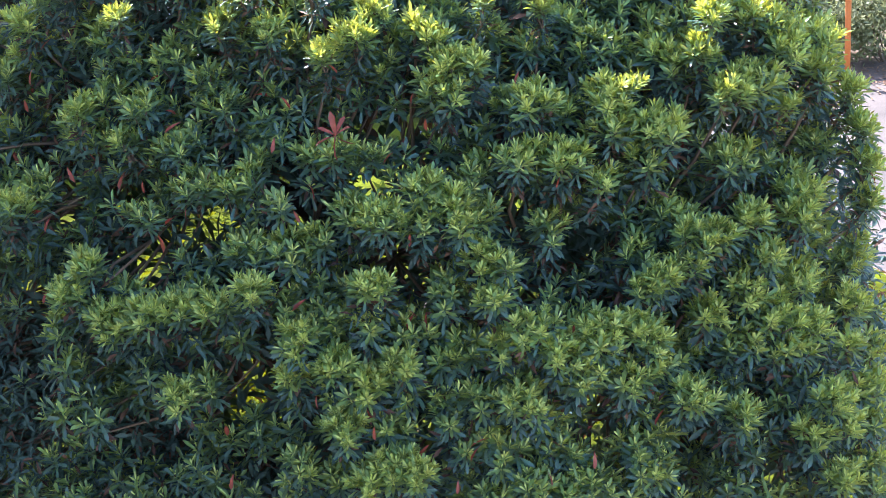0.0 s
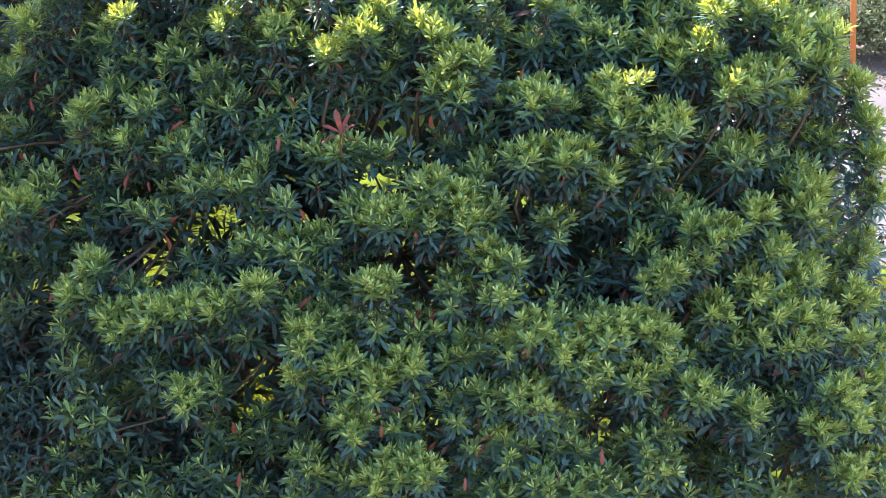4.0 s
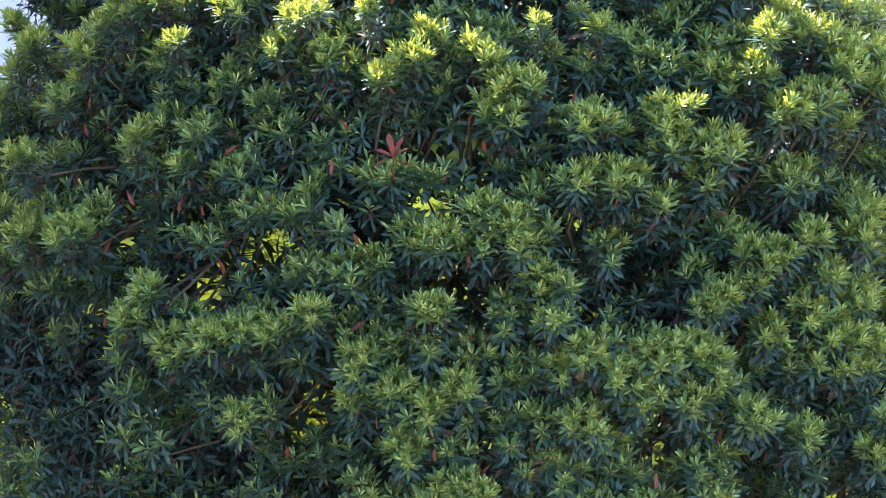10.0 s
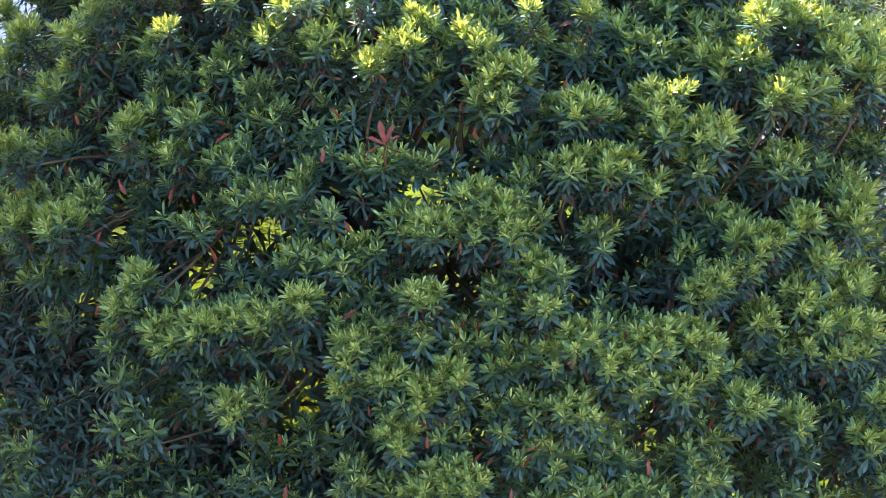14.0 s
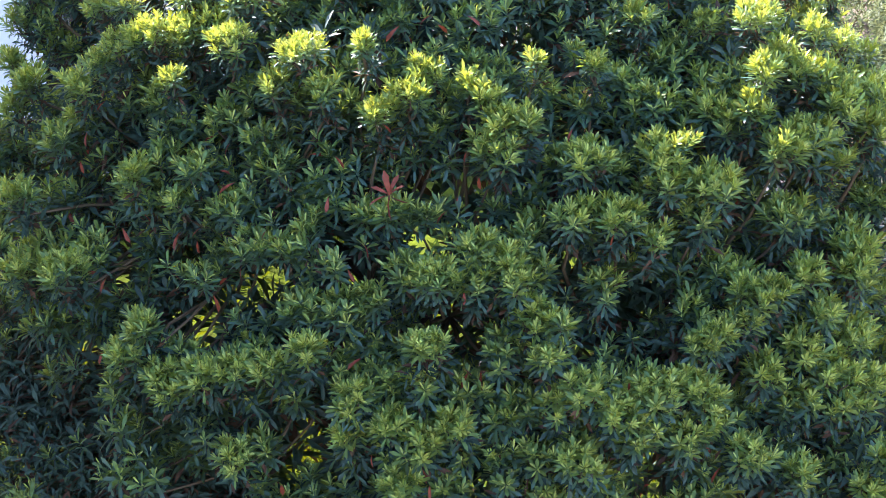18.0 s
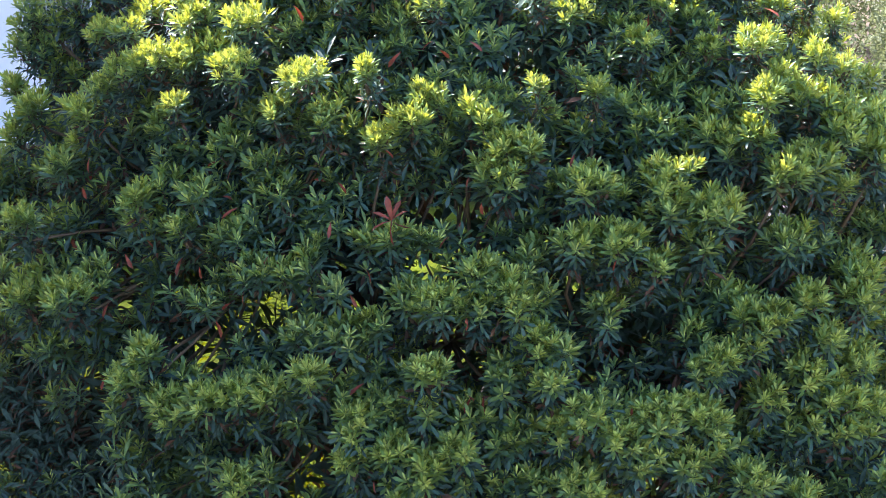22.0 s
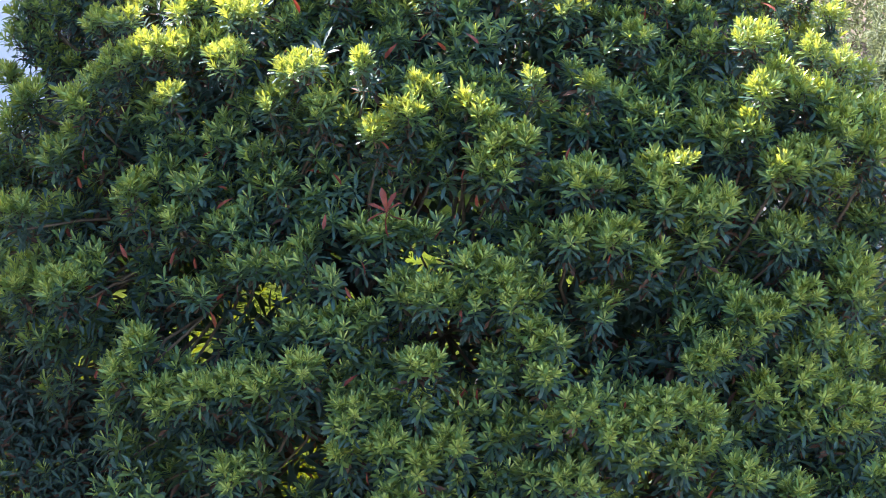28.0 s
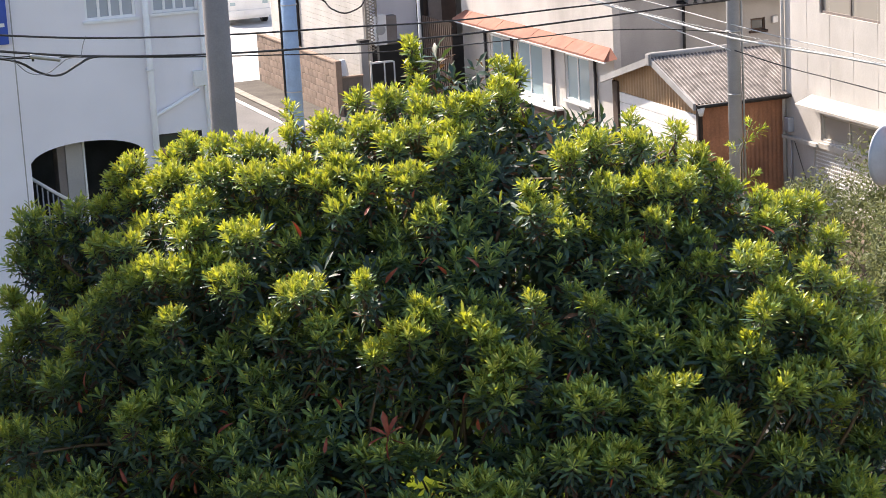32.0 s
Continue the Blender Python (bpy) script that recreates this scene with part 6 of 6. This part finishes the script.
c = [bm.verts.new(v) for v in ((0.0, 0.1, 2.66), (0.0, 9.1, 2.66), (-0.33, 9.25, 2.45), (-0.33, -0.25, 2.45),
                               (0.0, -0.25, 2.44), (0.0, 9.1, 2.44), (-0.33, 9.25, 2.40), (-0.33, -0.25, 2.40))]
for f in ((0, 1, 2, 3), (4, 5, 6, 7), (0, 3, 7, 4), (1, 2, 6, 5), (2, 3, 7, 6), (0, 1, 5, 4)):
    bm.faces.new([c[i] for i in f])
awning = part("awning", bm, RED_ROOF, house, "faded red sheet awning")
box("edge_strip", (-0.345, -0.27, 2.372), (-0.30, 9.27, 2.397), WHITE_PAINT, awning, "white edge strip", 0)
for k in range(8):
    y = 0.9 + k * 1.1
    tube("seam", [(-0.005, y, 2.661), (-0.33, y, 2.453)], 0.004, RED_ROOF, awning, sides=5)
for y in (0.9, 3.35, 5.9, 7.7):
    tube("wall_pipe", [(-0.05, y, 0.0), (-0.05, y, 2.4)], 0.04, DARK_METAL, house, "", 8)
box("wall_base", (-0.25, 2.9, -0.02), (-0.003, 5.2, 0.85), DARK_WOOD, house, "low dark timber base", 0.01)
box("wall_base_top", (-0.3, 2.85, 0.853), (-0.003, 5.25, 0.9), WHITE_PAINT, house, "", 0.005)
fence = thing("slatted_fence", 20.5, 55.3, 0, "dark brown fence of upright slats", "fence")
box("rail", (0.0, -0.6, 0.4), (0.04, 1.5, 0.46), DARK_METAL, fence)
box("rail", (0.0, -0.6, 2.3), (0.04, 1.5, 2.36), DARK_METAL, fence)
for k in range(15):
    box("slat", (-0.045, -0.6 + k * 0.145, 0.03), (-0.003, -0.6 + k * 0.145 + 0.075, 2.45), DARK_WOOD, fence, bevel=0.004)
tube("post", [(-0.1, 1.6, 0), (-0.1, 1.6, 3.3)], 0.045, WHITE_PAINT, fence, "pale pipe post", 10)

# ---- block wall ----
blocks = thing("block_wall", 18.01, 56.9, 0, "low garden wall of tan concrete blocks", "wall")
box("core", (0.015, 0.015, -0.02), (0.10, 7.6, 1.38), MORTAR, blocks, "mortar joints", 0)
box("return_core", (0.10, 0.015, -0.02), (0.72, 0.10, 0.98), MORTAR, blocks, "", 0)
box("coping", (-0.02, -0.02, 1.383), (0.14, 7.62, 1.43), BLOCK, blocks, "tan coping", 0.008)
box("pier", (-0.03, -0.03, -0.02), (0.13, 0.14, 1.46), BLOCK, blocks, "tan pier", 0.01)
box("return_coping", (0.133, -0.01, 0.983), (0.74, 0.12, 1.03), BLOCK, blocks, "", 0.008)

# ---- tiled house behind the block wall ----
back = thing("tiled_house", 19.5, 58.9, 0, "cream tiled house behind the block wall", "house")
box("wall", (0.0, 0.0, -0.02), (0.2, 9.0, 6.0), CREAM_WALL, back)
for k in range(38):
    box("tile_course", (-0.012, 0.01, 0.1 + k * 0.155), (0.0, 8.99, 0.1 + k * 0.155 + 0.145), CREAM_WALL, back, bevel=0.003)
# white in place of cream: missing sunlight is put into this wall's colour
box("front_wall", (0.203, 1.1, -0.02), (1.94, 1.3, 6.0), WHITE_WALL, back)
box("door_wall", (2.003, 1.3, -0.02), (3.2, 1.5, 6.0), DARK_WOOD, back, "dark entrance recess")
box("entrance_door", (2.35, 1.24, 1.35), (2.75, 1.296, 2.6), BROWN_SIDE, back, "brown door panel", 0.01)
box("far_wall", (8.0, 0.0, -0.02), (8.2, 9.0, 6.0), CREAM_WALL, back)
box("back_wall", (0.203, 8.8, -0.02), (7.99, 9.0, 6.0), CREAM_WALL, back)
box("roof", (-0.3, -0.3, 6.003), (8.4, 9.3, 6.25), ROOF_SHEET, back)
tube("downpipe", [(-0.06, 6.0, 0), (-0.06, 6.0, 6.0)], 0.05, DARK_METAL, back, "", 8)
box("pillar", (1.95, 0.95, -0.02), (2.1, 1.095, 6.0), DARK_METAL, back, "dark upright", 0.005)
trellis = thing("steel_trellis", 19.42, 58.5, 0, "tan-grey lattice trellis tower beside the house", "trellis")
for x in (0.0, 0.30):
    box("upright", (x, 0, 0), (x + 0.05, 0.04, 5.0), KERB, trellis, bevel=0)
for k in range(40):
    z = 1.3 + k * 0.09
    tube("bar", [(0.015, 0.015, z), (0.315, 0.015, z + 0.16)], 0.013, KERB, trellis, sides=4)
    tube("bar", [(0.315, 0.015, z), (0.015, 0.015, z + 0.16)], 0.013, KERB, trellis, sides=4)
acbase = thing("gate_post", 19.05, 57.9, 0, "rough grey stone gate post", "post")
box("stone", (0.0, 0.0, -0.02), (0.2, 0.2, 1.72), GREY_WALL, acbase, "", 0.025)
box("cap", (-0.04, -0.04, 1.723), (0.24, 0.24, 1.8), DARK_METAL, acbase, "", 0.01)
gate = thing("sliding_gate", 19.3, 57.95, 0, "dark sliding gate with a pale frame", "gate")
box("panel", (0.04, 0.0, 0.08), (0.66, 0.03, 1.12), DARK_METAL, gate, "", 0)
for lo, hi in (((0, 0.02), (0.04, 1.2)), ((0.66, 0.02), (0.7, 1.14)), ((0.04, 1.12), (0.66, 1.17)), ((0.38, 0.08), (0.42, 1.12))):
    box("frame", (lo[0], -0.02, lo[1]), (hi[0], 0.045, hi[1]), WHITE_PAINT, gate, bevel=0.004)
carport = thing("dark_car_cover", 19.6, 58.75, 0, "black covered vehicle in the shaded entrance", "car")
bm = bmesh.new()
box_into(bm, (0.1, 0.0, 0.02), (2.9, 1.0, 1.5), 0.18)
part("cover", bm, DARK_METAL, carport)
ac = thing("air_conditioner", 19.66, 58.5, 1.52, "white outdoor air conditioner unit on a dark cover", "air conditioner")
box("casing", (0.0, 0.0, 0.003), (0.36, 0.32, 0.82), WHITE_PAINT, ac, "", 0.02)
box("side_panel", (0.363, 0.01, 0.02), (0.66, 0.31, 0.78), BROWN_SIDE, ac, "", 0.01)
tube("fan_guard", [(0.18, -0.012, 0.42), (0.18, -0.002, 0.42)], 0.14, GALV, ac, "", 20)

# ---- white sheet over a heap behind the garden wall ----
heap = thing("covered_heap", 18.62, 58.3, 0, "white plastic sheet draped over a heap behind the wall", "plastic sheet")
bm = bmesh.new()
g = random.Random(12)
rows = []
for k in range(9):
    h = k / 8
    w = 0.30 * math.cos(h * 1.35)
    rows.append([bm.verts.new((math.cos(a) * w * (1 + 0.12 * math.sin(3 * a + k)) + g.uniform(-.012, .012), math.sin(a) * w * 0.7 + g.uniform(-.012, .012), -0.02 + 1.30 * h)) for a in (2 * math.pi * i / 18 for i in range(18))])
for a, c in zip(rows, rows[1:]):
    for i in range(18):
        bm.faces.new((a[i], a[(i + 1) % 18], c[(i + 1) % 18], c[i])).smooth = True
bm.faces.new(rows[0])
bm.faces.new(rows[-1])
part("sheet_cover", bm, PLASTIC, heap)

# ---- parked van at the end of the lane ----
van = thing("parked_van", 20.6, 77.0, 0, "white van parked at the end of the lane", "van")
bm = bmesh.new()
prof = [(0.35, 0.22), (0.3, 1.0), (0.9, 1.25), (1.3, 1.95), (4.4, 1.95), (4.5, 0.22)]
L = [[bm.verts.new((x, y, z)) for y, z in prof] for x in (0.0, 1.6)]
for k in range(len(prof)):
    j = (k + 1) % len(prof)
    bm.faces.new((L[0][k], L[0][j], L[1][j], L[1][k]))
bm.faces.new(L[0])
bm.faces.new(L[1][::-1])
bmesh.ops.bevel(bm, geom=bm.edges[:], offset=0.06, segments=2, affect='EDGES')
part("body", bm, WHITE_PAINT, van, "white painted body")
box("windscreen", (0.15, 0.93, 1.3), (1.45, 0.98, 1.8), DARK_GLASS, van, "", 0.01).rotation_euler = (0, 0, 0)
box("bumper", (0.0, 0.26, 0.32), (1.6, 0.36, 0.55), WHITE_PAINT, van, "", 0.03)
for x in (0.12, 1.3):
    box("headlight", (x, 0.31, 0.72), (x + 0.2, 0.36, 0.86), FROSTED, van, "", 0.02)
box("plate", (0.62, 0.24, 0.38), (0.98, 0.262, 0.52), WHITE_PAINT, van, "", 0.004)
for x in (0.0, 1.42):
    for y in (1.0, 3.6):
        tyre = tube("wheel", [(x, y, 0.3), (x + 0.18, y, 0.3)], 0.3, DARK_METAL, van, "black tyre", 20)
        tube("rim", [(x - 0.005, y, 0.3), (x + 0.185, y, 0.3)], 0.17, GALV, tyre, "", 14)

# ---- blocks of the garden wall ----
def block_mesh(l, h, d):
    bm = bmesh.new()
    box_into(bm, (0, 0, 0), (d, l, h))
    bmesh.ops.recalc_face_normals(bm, faces=bm.faces)
    bmesh.ops.bevel(bm, geom=[e for e in bm.edges], offset=0.006, segments=1, affect='EDGES')
    me = bpy.data.meshes.new("block")
    bm.to_mesh(me)
    bm.free()
    me.materials.append(BLOCK)
    return me


FULL, HALF = block_mesh(0.388, 0.186, 0.10), block_mesh(0.188, 0.186, 0.10)
for row in range(7):
    y = 0.15
    while y < 7.2:
        half = (row % 2 == 1 and y < 0.2)
        ob = new("block", HALF if half else FULL)
        ob.parent = blocks
        ob.location = (0.0, y, 0.0 + row * 0.197)
        y += 0.2 if half else 0.4
